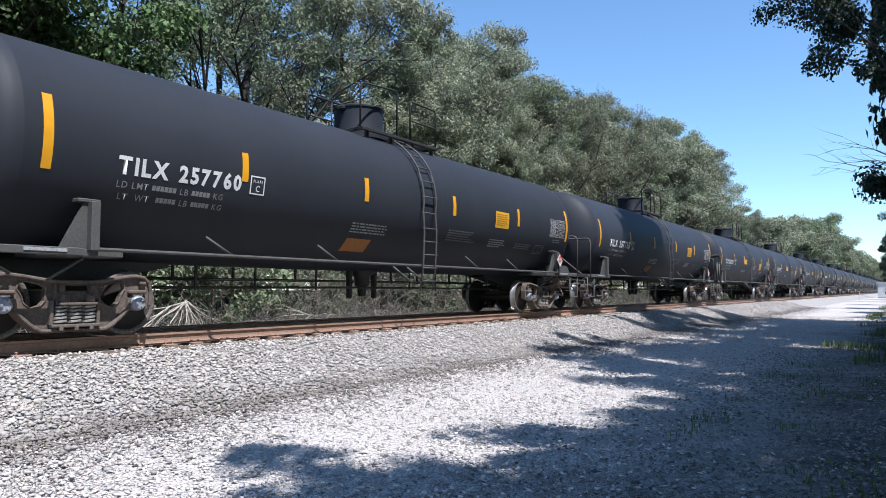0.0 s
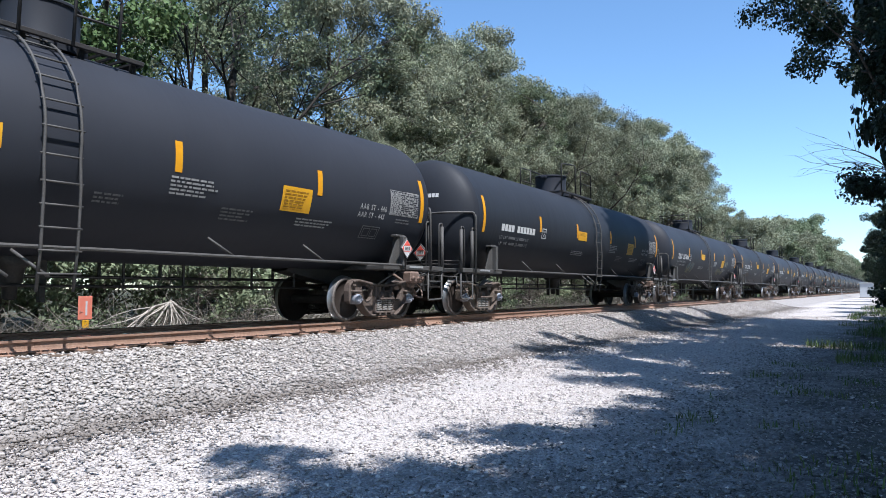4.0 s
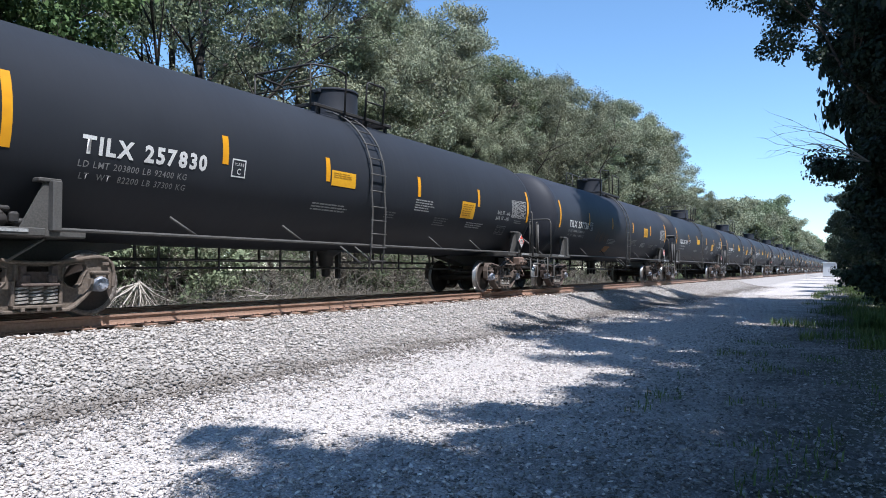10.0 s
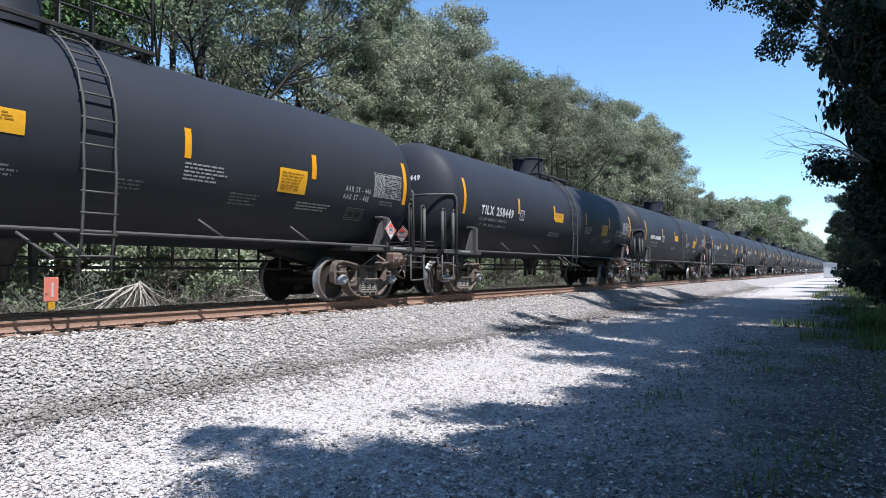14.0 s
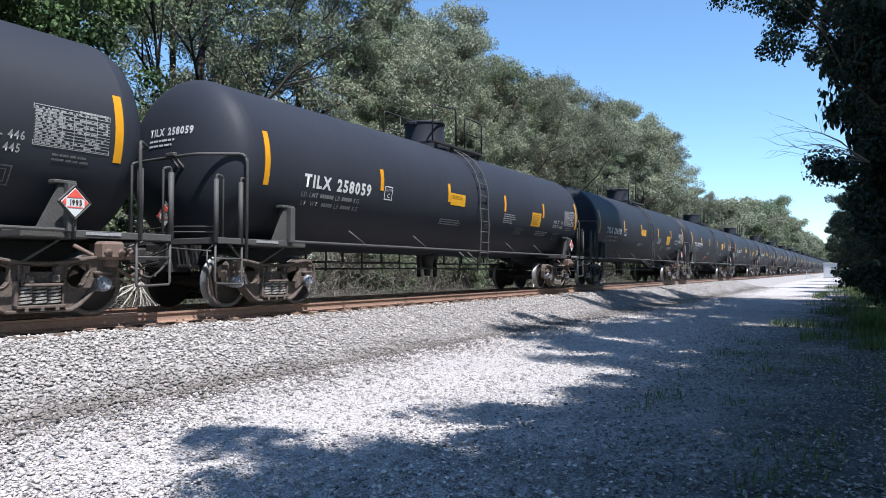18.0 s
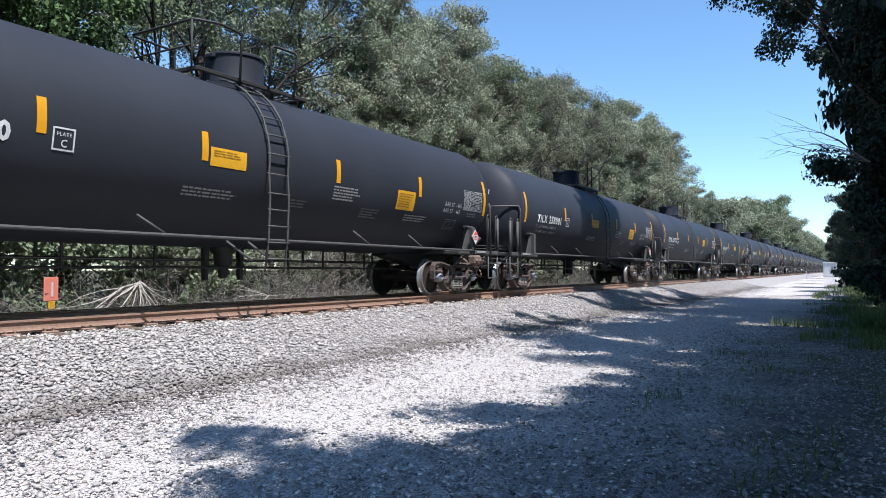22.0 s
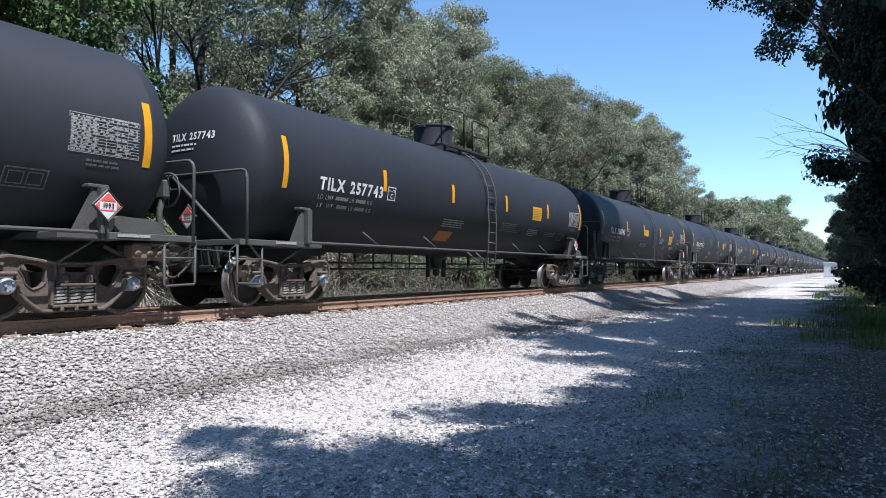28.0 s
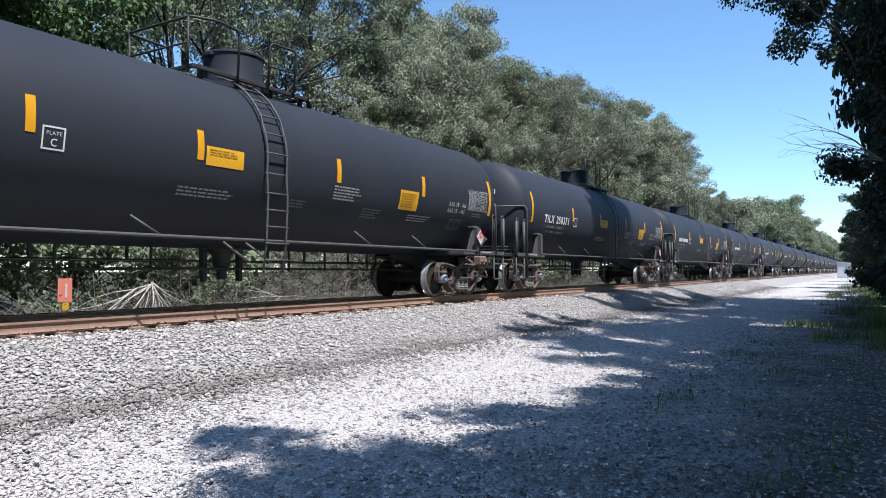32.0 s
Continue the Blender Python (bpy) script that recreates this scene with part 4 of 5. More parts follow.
def add_placard(car, m):
    p = part("placard", K.placard, None, car, "red and white diamond placard")
    p.matrix_basis = m
    part("placard_holder", K.holder, None, p, "dark steel holder")
    part("placard_field", K.placard_red, None, p)
    part("placard_number", K.placard_no, None, p)


def base_car(v):
    """A whole car of kind v with everything but its own number; B and C differ in marks, D is A with the ladder further forward, E is C with the ends of A, F has its ladder further back."""
    ahead = {"C": -.58, "D": -.62, "E": -.58, "F": .38}.get(v, 0.0)
    kind = {"D": "A"}.get(v, v)       # marks and labels
    plain = v == "D"                            # no orange label
    stand = v in "CDE"
    ends = "A" if v in "ADE" else "B"           # handrails and steps
    v = "A" if kind == "A" else "B"
    car = thing("tank_car", CAR_LABEL[v], "tank car", "tank cars of the train")
    part("tank", K.tank, None, car)
    if kind in "CE":
        part("manway_housing", K.dome, None, car, at=(.4, 0, 0))
        walkway = part("walkway_frame", K.walkway, None, car, at=(-.4, 0, 0))
        for me in K.loops:
            part("walkway_railing", me, None, car)
    else:
        part("manway_housing", K.dome, None, car)
        walkway = part("walkway_frame", K.walkway, None, car)
        part("walkway_railing", K.rail_near, None, car)
        part("walkway_railing", K.rail_far, None, car)
    for k in range(6, 16):
        part("walkway_slat", K.slat, None, walkway, at=(-.8 + k * .17, 0, 0))
    ladder = part("ladder_stile", K.stile[0], None, car, at=(ahead, 0, 0))
    part("ladder_stile", K.stile[1], None, car, at=(ahead, 0, 0))
    for me in K.rung:
        part("rung", me, None, ladder)
    part("side_tube", K.tube, None, car, "thin grey tube along the side")
    for x in (-5.03, -2.62, 2.42, 4.5):
        part("tube_strut", K.strut, None, car, at=(x, 0, 0))
    for x in (-.35, .13):
        part("ladder_brace", K.ladder_brace, None, car, at=(x + ahead, 0, 0))
    for s in (1, -1):
        turn = pose(0, 0, 0, 0, 0, 0 if s > 0 else 180)
        for nm, me in (("stub_sill", K.sill), ("coupler", K.coupler), ("brake_hose", K.hose), ("draft_gear", K.draft), ("uncoupling_lever", K.lever), ("end_platform", K.platform), ("end_handrail", K.hoop[ends])):
            part(nm, me, None, car).matrix_basis = turn
        flip = Matrix.Diagonal((s, 1, 1, 1))
        leg = part("bolster_leg", K.leg, None, car, "grey upright bolster leg")
        leg.matrix_basis = Matrix.Translation((-7.05 if s > 0 else 7.2, 0, 0))
        part("leg_strut", K.leg_strut, None, car, at=(-7.1 if s > 0 else 7.15, 0, 0))
        part("bolster_plate", K.side_sill, None, car, at=(-7.05 * s, 0, 0))
        st = part("stirrup_step", K.step, None, car)
        st.matrix_basis = flip
    for me in K.strip:
        part("sill_stencil", me, None, car, "white stencilled strip")
    if stand:
        part("valve_stand", K.stand, None, car, "dusty grey valve on the end platform")
    if ends == "A":
        part("handrail_brace", K.brace, None, car)
        part("air_reservoir", K.reservoir, None, car, "dusty grey air reservoir")
        part("hand_brake", K.brake, None, car, "dark hand brake wheel on its bracket")
    else:
        for s in (1, -1):
            for me in K.posts:
                part("grab_post", me, None, car).matrix_basis = Matrix.Diagonal((s, 1, 1, 1))
        part("cross_rod", K.cross, None, car)
        part("handrail_bracket", K.bracket, None, car)
    part("brake_valve", K.valve, None, car, "dusty tan brake valve")
    for x in (-7.05, 7.05):
        add_truck(car, x)
    add_placard(car, pose(7.2, -1.57, 1.53))
    add_placard(car, pose(-8.82, -.3, 1.58, 0, 0, -90))
    part("brake_pipe", K.pipe_a, None, car)
    part("brake_rod", K.pipe_b, None, car)
    for x in (-4.6, -3.3, -1.7, 1.5, 2.6, 4.1, 5.2):
        part("pipe_hanger", K.hanger, None, car, at=(x, 0, 0))
        part("rod_hanger", K.hanger_b, None, car, at=(x, 0, 0))
    part("bottom_outlet", K.outlet, None, car, at=(.0, 0, 0))
    for me in K.marks[kind]:
        part("reflective_mark", me, None, car, "yellow reflective strip")
    for face, print_ in K.labels["D" if plain else kind]:
        lb = part("hazard_label", face, None, car, "yellow label with dark print")
        part("label_print", print_, None, lb)
    if v == "A" and not plain:
        part("faded_label", K.orange, None, car, "faded orange label")
    if ends == "B":
        part("stencil_mark", K.aar, None, car)
    part("plate_mark", K.plate_box[kind], None, car)
    for me in K.small[{"E": "C", "F": "B"}.get(kind, kind)]:
        part("stencil_print", me, None, car)
    part("data_panel", K.panel, None, car, "white printed specification table")
    part("stencil_print", K.panel_low, None, car)
    part("stencil_box", K.test_box, None, car)
    return car


def far_car():
    """A car that never comes near."""
    car = thing("tank_car", "black tank car with yellow marks far down the train", "tank car", "tank cars of the train")
    part("tank", K.far_tank, None, car)
    part("manway_housing", K.dome, None, car)
    part("walkway_railing", K.rail_near, None, car)
    part("side_tube", K.tube, None, car)
    for s in (1, -1):
        turn = pose(0, 0, 0, 0, 0, 0 if s > 0 else 180)
        part("stub_sill", K.sill, None, car).matrix_basis = turn
        part("coupler", K.coupler, None, car).matrix_basis = turn
        part("end_handrail", K.hoop["B"], None, car).matrix_basis = turn
    for x in (-7.05, 7.05):
        add_truck(car, x, False)
    for me in K.marks["B"]:
        part("reflective_mark", me, None, car)
    for face, print_ in K.labels["B"]:
        part("hazard_label", face, None, car)
    part("reporting_mark", K.far_mark, None, car)
    return car


def graffiti(car, spots, seed):
    """Loose sprayed letters: each one a few thick tapering strokes of paint on the tank."""
    r = random.Random(seed)
    for s, z, w, h, mat, n in spots:
        V, F = [], []
        for i in range(n):
            x0, lw = w * i / n, w / n * .8
            for _ in range(r.choice((2, 3, 3))):
                a = Vector((x0 + lw * r.random(), h * r.uniform(.65, 1)))
                b = Vector((x0 + lw * r.random(), h * r.uniform(0, .3)))
                bow, t, m = r.uniform(-.1, .1), r.uniform(.03, .065), len(V)
                for j in range(9):
                    u = j / 8
                    c = a.lerp(b, u) + Vector((bow * math.sin(math.pi * u), 0))
                    q = t * (.35 + .65 * math.sin(math.pi * (.15 + .75 * u)))
                    V += [(c.x - q, c.y, 0), (c.x + q, c.y + q * .5, 0)]
                F += [(m + 2 * j, m + 2 * j + 1, m + 2 * j + 3) for j in range(8)] + [(m + 2 * j, m + 2 * j + 3, m + 2 * j + 2) for j in range(8)]
        part("graffiti", on_tank("graffiti", (np.array(V, float), np.array(F)), s, z, mat, .008), None, car, "faded sprayed graffiti")


def build_train():
    make_kit()
    K.far_mark = on_tank("reporting_mark", lettering("____ ______", 2.05, .235), 1.0, 2.22, M_WHITE)
    masters = {v: base_car(v) for v in "ABCDEF"}
    used = set()
    distant = None
    plain = {}
    for k in range(-32, 9):
        v = CARS.get(k, ("A" if k == 7 else "B", ""))[0]
        plain[k] = masters[v] if v not in used else copy_thing(masters[v], Matrix.Identity(4))
        if v in used:
            WHEELSETS.extend(o for o in plain[k].children if o.name.startswith("wheelset"))
        used.add(v)
    for k in range(-32, 28):
        if k <= 8:
            v, number = CARS.get(k, ("A" if k in (7,) else "B", ""))
            car = plain[k]
            own = ("TILX " + number) if number else "____ ______"
            part("reporting_mark", on_tank("reporting_mark", lettering(own, 2.06, .235, .055), 1.0 if v in "AD" else 1.03, 2.22, M_WHITE), None, car, "white stencilled letters and number")
            ld, lt = LOADS.get(k, ("______ LB _____ KG", "_____ LB _____ KG"))
            part("load_stencil", on_tank("load_stencil", joined((lettering("LD LMT " + ld, 1.75, .095, .01), 0, .17), (lettering("LT  WT  " + lt, 1.72, .095, .01), .05, 0)), 1.0, 1.88, M_LOAD), None, car)
            head = joined((lettering(own, 1.05, .13, .055), 0, .22), (field_bars(.72, 2, .035, .05, 3), 0, .2))
            part("head_mark", on_head("head_mark", head, .38, 2.76, M_WHITE), None, car, "small white stencil on the head")
        elif distant is None:
            car = distant = far_car()
        else:
            car = copy_thing(distant, Matrix.Identity(4))
            WHEELSETS.extend(o for o in car.children if o.name.startswith("wheelset"))
        TRAIN[k] = car
    for k in (-23, -14, -6, -4):
        part("air_cylinder", K.cylinder, None, TRAIN[k], "dusty grey air cylinder on the end platform")
    paint = [material("spray_" + n, c, .7, 0, (5, (.03, .03, .03), .55)) for n, c in (("yellow", (.15, .14, .075)), ("blue", (.07, .11, .13)), ("pale", (.16, .17, .14)), ("brown", (.07, .043, .028)))]
    graffiti(TRAIN[-25], ((3.1, 1.6, 1.6, .6, paint[2], 4), (3.3, 1.65, 1.2, .55, paint[1], 4), (3.2, 1.55, 1.4, .4, paint[0], 4), (10.6, 1.58, 1.75, .42, paint[0], 7), (12.4, 2.05, .75, .4, paint[2], 3)), 2)
    graffiti(TRAIN[-19], ((4.3, 1.75, 1.5, .5, paint[3], 6),), 4)
    graffiti(TRAIN[-24], ((2.2, 1.6, 1.5, .5, paint[3], 6),), 5)


def spill_stain(car, s, z):
    """A pale run of spilled liquid down the side of the tank."""
    r = random.Random(12)
    V = []
    for j in range(25):
        c, w = .14 + .03 * math.sin(j * .35), .025 + .05 * r.random() * (1.6 - j / 24)
        V += [(c - w, j * .055, 0), (c + w * .7, j * .055, 0)]
    F = [(2 * j, 2 * j + 1, 2 * j + 3) for j in range(24)] + [(2 * j, 2 * j + 3, 2 * j + 2) for j in range(24)]
    stain = material("dried_spill", (.1, .1, .1), .7, 0, (18, (.03, .03, .03), .9))
    part("spill_stain", on_tank("spill_stain", (np.array(V, float), np.array(F)), s, z, stain, .005), None, car, "pale dried spill")


build_train()
spill_stain(TRAIN[-28], 6.93, 2.6)


# ---- trees and growth ----
def tubes(segs, sides=6):
    """Tapered limbs from (p0, p1, r0, r1)."""
    V, F, n = [], [], 0
    for p0, p1, r0, r1 in segs:
        d = (p1 - p0).normalized()
        u = d.orthogonal().normalized()
        w = d.cross(u)
        for p, r in ((p0, r0), (p1, r1)):
            for k in range(sides):
                t = 2 * math.pi * k / sides
                V.append(p + r * (math.cos(t) * u + math.sin(t) * w))
        F += [(n + k, n + (k + 1) % sides, n + sides + (k + 1) % sides, n + sides + k) for k in range(sides)]
        n += 2 * sides
    return np.array([tuple(v) for v in V]), np.array(F)


def limbs(r, height, spread, trunk_r, n_limbs, low=.22, rise=.55, sub=5, twigs=4, lean=(0, 0)):
    """Trunk, limbs and twigs of a tree, and the ends where leaves sit."""
    segs, tips = [], []
    p, top = Vector((0, 0, -.15)), .8 * height
    trunk = [p]
    steps = 7
    for k in range(steps):
        q = Vector((lean[0] * (k + 1) / steps + r.uniform(-.12, .12) * height * .1, lean[1] * (k + 1) / steps + r.uniform(-.12, .12) * height * .1, top * (k + 1) / steps))
        segs.append((trunk[-1], q, trunk_r * (1 - .8 * k / steps), trunk_r * (1 - .8 * (k + 1) / steps)))
        trunk.append(q)
    for i in range(n_limbs):
        f = low + (1 - low) * (i + r.random() * .7) / n_limbs
        a = i * 2.4 + r.uniform(-.5, .5)
        k = min(int(f * steps), steps - 1)
        p = trunk[k].lerp(trunk[k + 1], f * steps - k) if f < 1 else trunk[-1]
        length = spread * (1.05 - .55 * abs(f - .45)) * r.uniform(.7, 1.15)
        up = rise * (.6 + f) + r.uniform(-.15, .2)
        d = Vector((math.cos(a), math.sin(a), up)).normalized()
        rad = trunk_r * .42 * (1.15 - f)
        pts = [p]
        for j in range(4):
            d = (d + Vector((r.uniform(-.25, .25), r.uniform(-.25, .25), r.uniform(-.05, .2)))).normalized()
            q = pts[-1] + d * length / 4
            segs.append((pts[-1], q, rad * (1 - .22 * j), rad * (1 - .22 * (j + 1))))
            pts.append(q)
        tips.append((pts[-1], .9))
        for j in range(sub):
            g = .3 + .7 * (j + r.random()) / sub
            m = min(int(g * 4), 3)
            s = pts[m].lerp(pts[m + 1], g * 4 - m)
            d2 = (d * .6 + Vector((r.uniform(-1, 1), r.uniform(-1, 1), r.uniform(-.3, .7)))).normalized()
            e = s + d2 * length * r.uniform(.25, .45)
            segs.append((s, e, rad * .4, rad * .14))
            tips.append((e, 1.0))
            for _ in range(twigs):
                d3 = (d2 + Vector((r.uniform(-1, 1), r.uniform(-1, 1), r.uniform(-.7, .7)))).normalized()
                b = s.lerp(e, r.uniform(.3, 1))
                e3 = b + d3 * length * r.uniform(.12, .26)
                segs.append((b, e3, rad * .14, rad * .05))
                tips.append((e3, .8))
    return segs, tips


def leaf_cloud(rng, tips, per, spread, size, slim=.42, droop=.0, fold=.25):
    """Clumps of single leaves round the ends of twigs; each leaf is a folded blade of four points that faces out of its clump."""
    C = np.array([tuple(t[0]) for t in tips])
    w = np.array([t[1] for t in tips]) * rng.uniform(.65, 1.3, len(tips))
    n = len(C) * per
    d = rng.standard_normal((n, 3)); d /= np.linalg.norm(d, axis=1)[:, None]
    rad = spread * np.repeat(w, per) * (.35 + .75 * rng.random(n) ** .6)
    P = np.repeat(C, per, 0) + d * rad[:, None] * np.array([1, 1, .7])
    P[:, 2] -= droop * rng.random(n)
    nrm = d + rng.standard_normal((n, 3)) * .55 + np.array([0, 0, .35]); nrm /= np.linalg.norm(nrm, axis=1)[:, None]
    a = np.cross(nrm, rng.standard_normal((n, 3))); a[:, 2] -= .3; a /= np.linalg.norm(a, axis=1)[:, None]
    b = np.cross(a, nrm); b /= np.linalg.norm(b, axis=1)[:, None] + 1e-9
    s = size * rng.uniform(.6, 1.35, n)[:, None]
    up = nrm * s * slim * fold * .5
    V = np.stack([P - a * s * .5, P + b * s * slim * .5 + up, P + a * s * .5, P - b * s * slim * .5 + up], 1)
    return V.reshape(-1, 3), np.arange(n * 4).reshape(n, 4)


def tree(name, label, m, seed, height, spread, trunk_r, n_limbs, leaf, per, cloud, size, low=.22, rise=.55, sub=5, twigs=4, slim=.42, lean=(0, 0), droop=0.0, cat="tree", group="", bark=None):
    r, rng = random.Random(seed), np.random.default_rng(seed)
    segs, tips = limbs(r, height, spread, trunk_r, n_limbs, low, rise, sub, twigs, lean)
    # no bare spire over the crown
    cap = sorted(p.z for p, _ in tips)[int(len(tips) * .93)]
    for p, _ in tips:
        p.z = min(p.z, cap + (p.z - cap) * .4)
    t = thing(name, label, cat, group, m)
    V, F = tubes(segs)
    part("trunk", mesh_np("trunk", V, F, bark or M_BARK, smooth=True), None, t, "" if bark else "dark rough bark")
    V, F = leaf_cloud(rng, tips, per, cloud, size, slim, droop)
    part("crown", mesh_np("crown", V, F, leaf), None, t)
    return t


def crown_top(t):
    """Height of the highest leaf over the foot of a tree."""
    co = np.empty(len(t.children[1].data.vertices) * 3, np.float32)
    t.children[1].data.vertices.foreach_get("co", co)
    return float(co[2::3].max())


def row_of_trees():
    r = random.Random(11)
    g = "trees beyond the track"
    kinds = [tree("tree", "tall tree with fine grey-green leaves beyond the track", pose(27.0, 18.4, .2), 21, 13.0, 4.8, .26, 14, M_LEAF_A, 190, .5, .104, .12, .6, 7, 3, .4, droop=.3, group=g),
             tree("tree", "tall leafy tree with an open crown beyond the track", pose(30.5, 22.0, .2), 22, 13.5, 5.2, .3, 13, M_LEAF_B, 180, .48, .106, .15, .65, 7, 3, .5, group=g),
             tree("tree", "dense green tree at the edge of the wood", pose(34, 18.0, .2), 23, 12.0, 4.2, .24, 15, M_LEAF_A, 185, .48, .104, .1, .5, 7, 3, .45, droop=.2, group=g),
             tree("tree", "broad tree with large fresh green leaves beyond the track", pose(10.6, 17.9, .2), 26, 11.5, 3.6, .24, 13, M_LEAF_D, 95, .55, .14, .1, .5, 6, 3, .72, group=g)]
    tree("tree", "spreading tree with dark bare limbs under thin leaves", pose(15.6, 19.2, .2, 0, 0, 200), 27, 15.0, 6.4, .34, 10, M_LEAF_B, 70, .56, .135, .36, .75, 7, 3, .5, lean=(-2.6, -.6), group=g, bark=M_DARKBARK)
    far = tree("tree", "tree in the wood far down the track", pose(110, 19, .3), 24, 12.0, 5.0, .3, 12, M_LEAF_A, 90, 1.1, .3, .08, .55, 5, 2, .55, group=g)
    far2 = tree("tree", "green tree in the wood far down the track", pose(104, 23, .3), 25, 13.0, 4.8, .3, 12, M_LEAF_B, 90, 1.1, .3, .08, .6, 5, 2, .55, group=g)
    tops = {o: crown_top(o) for o in (*kinds, far, far2)}

    def skyline(x):
        """Height that the wood reaches along the track."""
        return float(np.interp(x, [-10, 29, 49, 60, 72, 78, 84, 131, 185, 212, 640], [15.0, 15.8, 15.9, 17.2, 16.7, 14.2, 11.5, 14.2, 16.5, 14.5, 17.0]))

    spots = [(-6, 18, 1.0, 3), (1, 20, 1.0, 0), (6.5, 17.6, .8, 3), (7.6, 21.4, .95, 3), (20.5, 26, 1.1, 2), (4.5, 23, 1.0, 1), (36, 21, .98, 0), (57, 21.5, 1, 1), (66, 20.5, .97, 2), (50, 20, .96, 2), (60, 18.6, .95, 2),
             (73, 18.2, .96, 2), (71, 19.6, .97, 1), (23.8, 21.8, 1.06, 2), (28.5, 20, 1.06, 0), (31.5, 19.4, 1.0, 2), (38.5, 17.8, .86, 0), (43, 19.5, .96, 2), (48, 17.8, .94, 0), (53, 19.5, .97, 1), (58, 17.6, .95, 2),
             (63.5, 19.2, .99, 0), (69, 17.6, .95, 2), (75, 19.6, .96, 0), (81, 19.4, .95, 2), (89, 20, .95, 0), (84, 22, 1.0, 1), (96, 18.6, 1.0, 2), (-1, 26, 1.1, 2), (22, 17.6, .52, 0), (40, 24, .95, 1), (50, 24.5, 1.0, 2), (61, 25, 1.0, 0),
             (3, 17.2, .75, 3), (13.6, 17.4, .4, 2), (31, 17.2, .7, 0), (34.5, 18.6, .95, 1), (72, 23, 1.0, 2), (82, 23, 1.0, 0), (46, 21, 1.0, 0), (18.4, 18.0, .42, 3), (25.5, 17.8, .6, 1)]
    for x, y, s, k in spots:
        s *= skyline(x) / tops[kinds[k]] * r.uniform(.95, 1.02)
        copy_thing(kinds[k], pose(x, y, .2, 0, 0, r.uniform(0, 360)) @ Matrix.Diagonal((s * r.uniform(.94, 1.06), s, s, 1)))
    x = 112.0
    while x < 640:
        o = far if r.random() < .6 else far2
        s = skyline(x) / tops[o] * r.uniform(.82, 1.04)
        copy_thing(o, pose(x, 18 + r.uniform(-1.5, 1.5) - min(x / 200, 1.8), .2, 0, 0, r.uniform(0, 360)) @ Matrix.Diagonal((s, s, s, 1)))
        x += r.uniform(5.5, 9) * (1 if x < 250 else 2.2)


def bushes():
    r = random.Random(7)
    a = tree("bush", "low tangled bush at the edge of the track bed", pose(12, 15.4, 0), 31, 2.4, 1.6, .05, 10, M_LEAF_B, 26, .3, .11, .05, .5, 4, 3, .5, cat="bush", group="bushes beyond the track")
    b = tree("bush", "leafy green bush at the edge of the track bed", pose(23, 15.8, 0), 32, 2.8, 1.7, .05, 10, M_LEAF_B, 26, .3, .11, .05, .6, 4, 3, .4, cat="bush", group="bushes beyond the track")
    c = tree("bush", "bare grey-brown thicket of dry twigs", pose(17, 15.2, 0), 33, 2.2, 1.6, .035, 16, M_STRAW, 3, .3, .12, .02, .5, 6, 5, .2, cat="bush", group="bushes beyond the track", bark=M_TWIG)
    x = 2.0
    while x < 150:
        s = r.uniform(.7, 1.35)
        copy_thing(r.choice((a, b, c, c, c)), pose(x, 15.7 + r.uniform(-.7, 2.2), 0, 0, 0, r.uniform(0, 360)) @ Matrix.Diagonal((s * 1.2, s, s, 1)))
        x += r.uniform(.8, 1.7) * (1 if x < 45 else 2.2)
    x = -4.0
    while x < 130:
        s = r.uniform(1.3, 1.9)
        copy_thing(r.choice((a, b, b)), pose(x, 19.5 + r.uniform(-1, 2.5), 0, 0, 0, r.uniform(0, 360)) @ Matrix.Diagonal((s * 1.3, s, s, 1)))
        x += r.uniform(1.4, 2.4) * (1 if x < 45 else 2)


def blades(rng, P, length, width, lean, mat, name, label):
    """Grass or dry stalks: thin tapered blades in two bent pieces."""
    n = len(P)
    a = rng.uniform(0, 2 * np.pi, n)
    out = np.stack([np.cos(a), np.sin(a), np.zeros(n)], -1)
    sidew = np.stack([-np.sin(a), np.cos(a), np.zeros(n)], -1)
    h = length[0] + (length[1] - length[0]) * rng.random(n)
    ln = lean * rng.random(n)
    mid = P + out * (h * ln * .35)[:, None] + np.array([0, 0, 1.0]) * (h * .55)[:, None]
    tip = P + out * (h * ln)[:, None] + np.array([0, 0, 1.0]) * (h * (1 - .35 * ln))[:, None]
    w = (width * rng.uniform(.6, 1.3, n))[:, None]
    V = np.stack([P - sidew * w, P + sidew * w, mid - sidew * w * .8, mid + sidew * w * .8, tip], 1).reshape(-1, 3)
    i = np.arange(n)[:, None] * 5
    F = np.concatenate([np.concatenate([i, i + 1, i + 3], 1), np.concatenate([i, i + 3, i + 2], 1), np.concatenate([i + 2, i + 3, i + 4], 1)])
    tagged(new(name, mesh_np(name, V, F, mat)), label, "grass", kind="stuff")


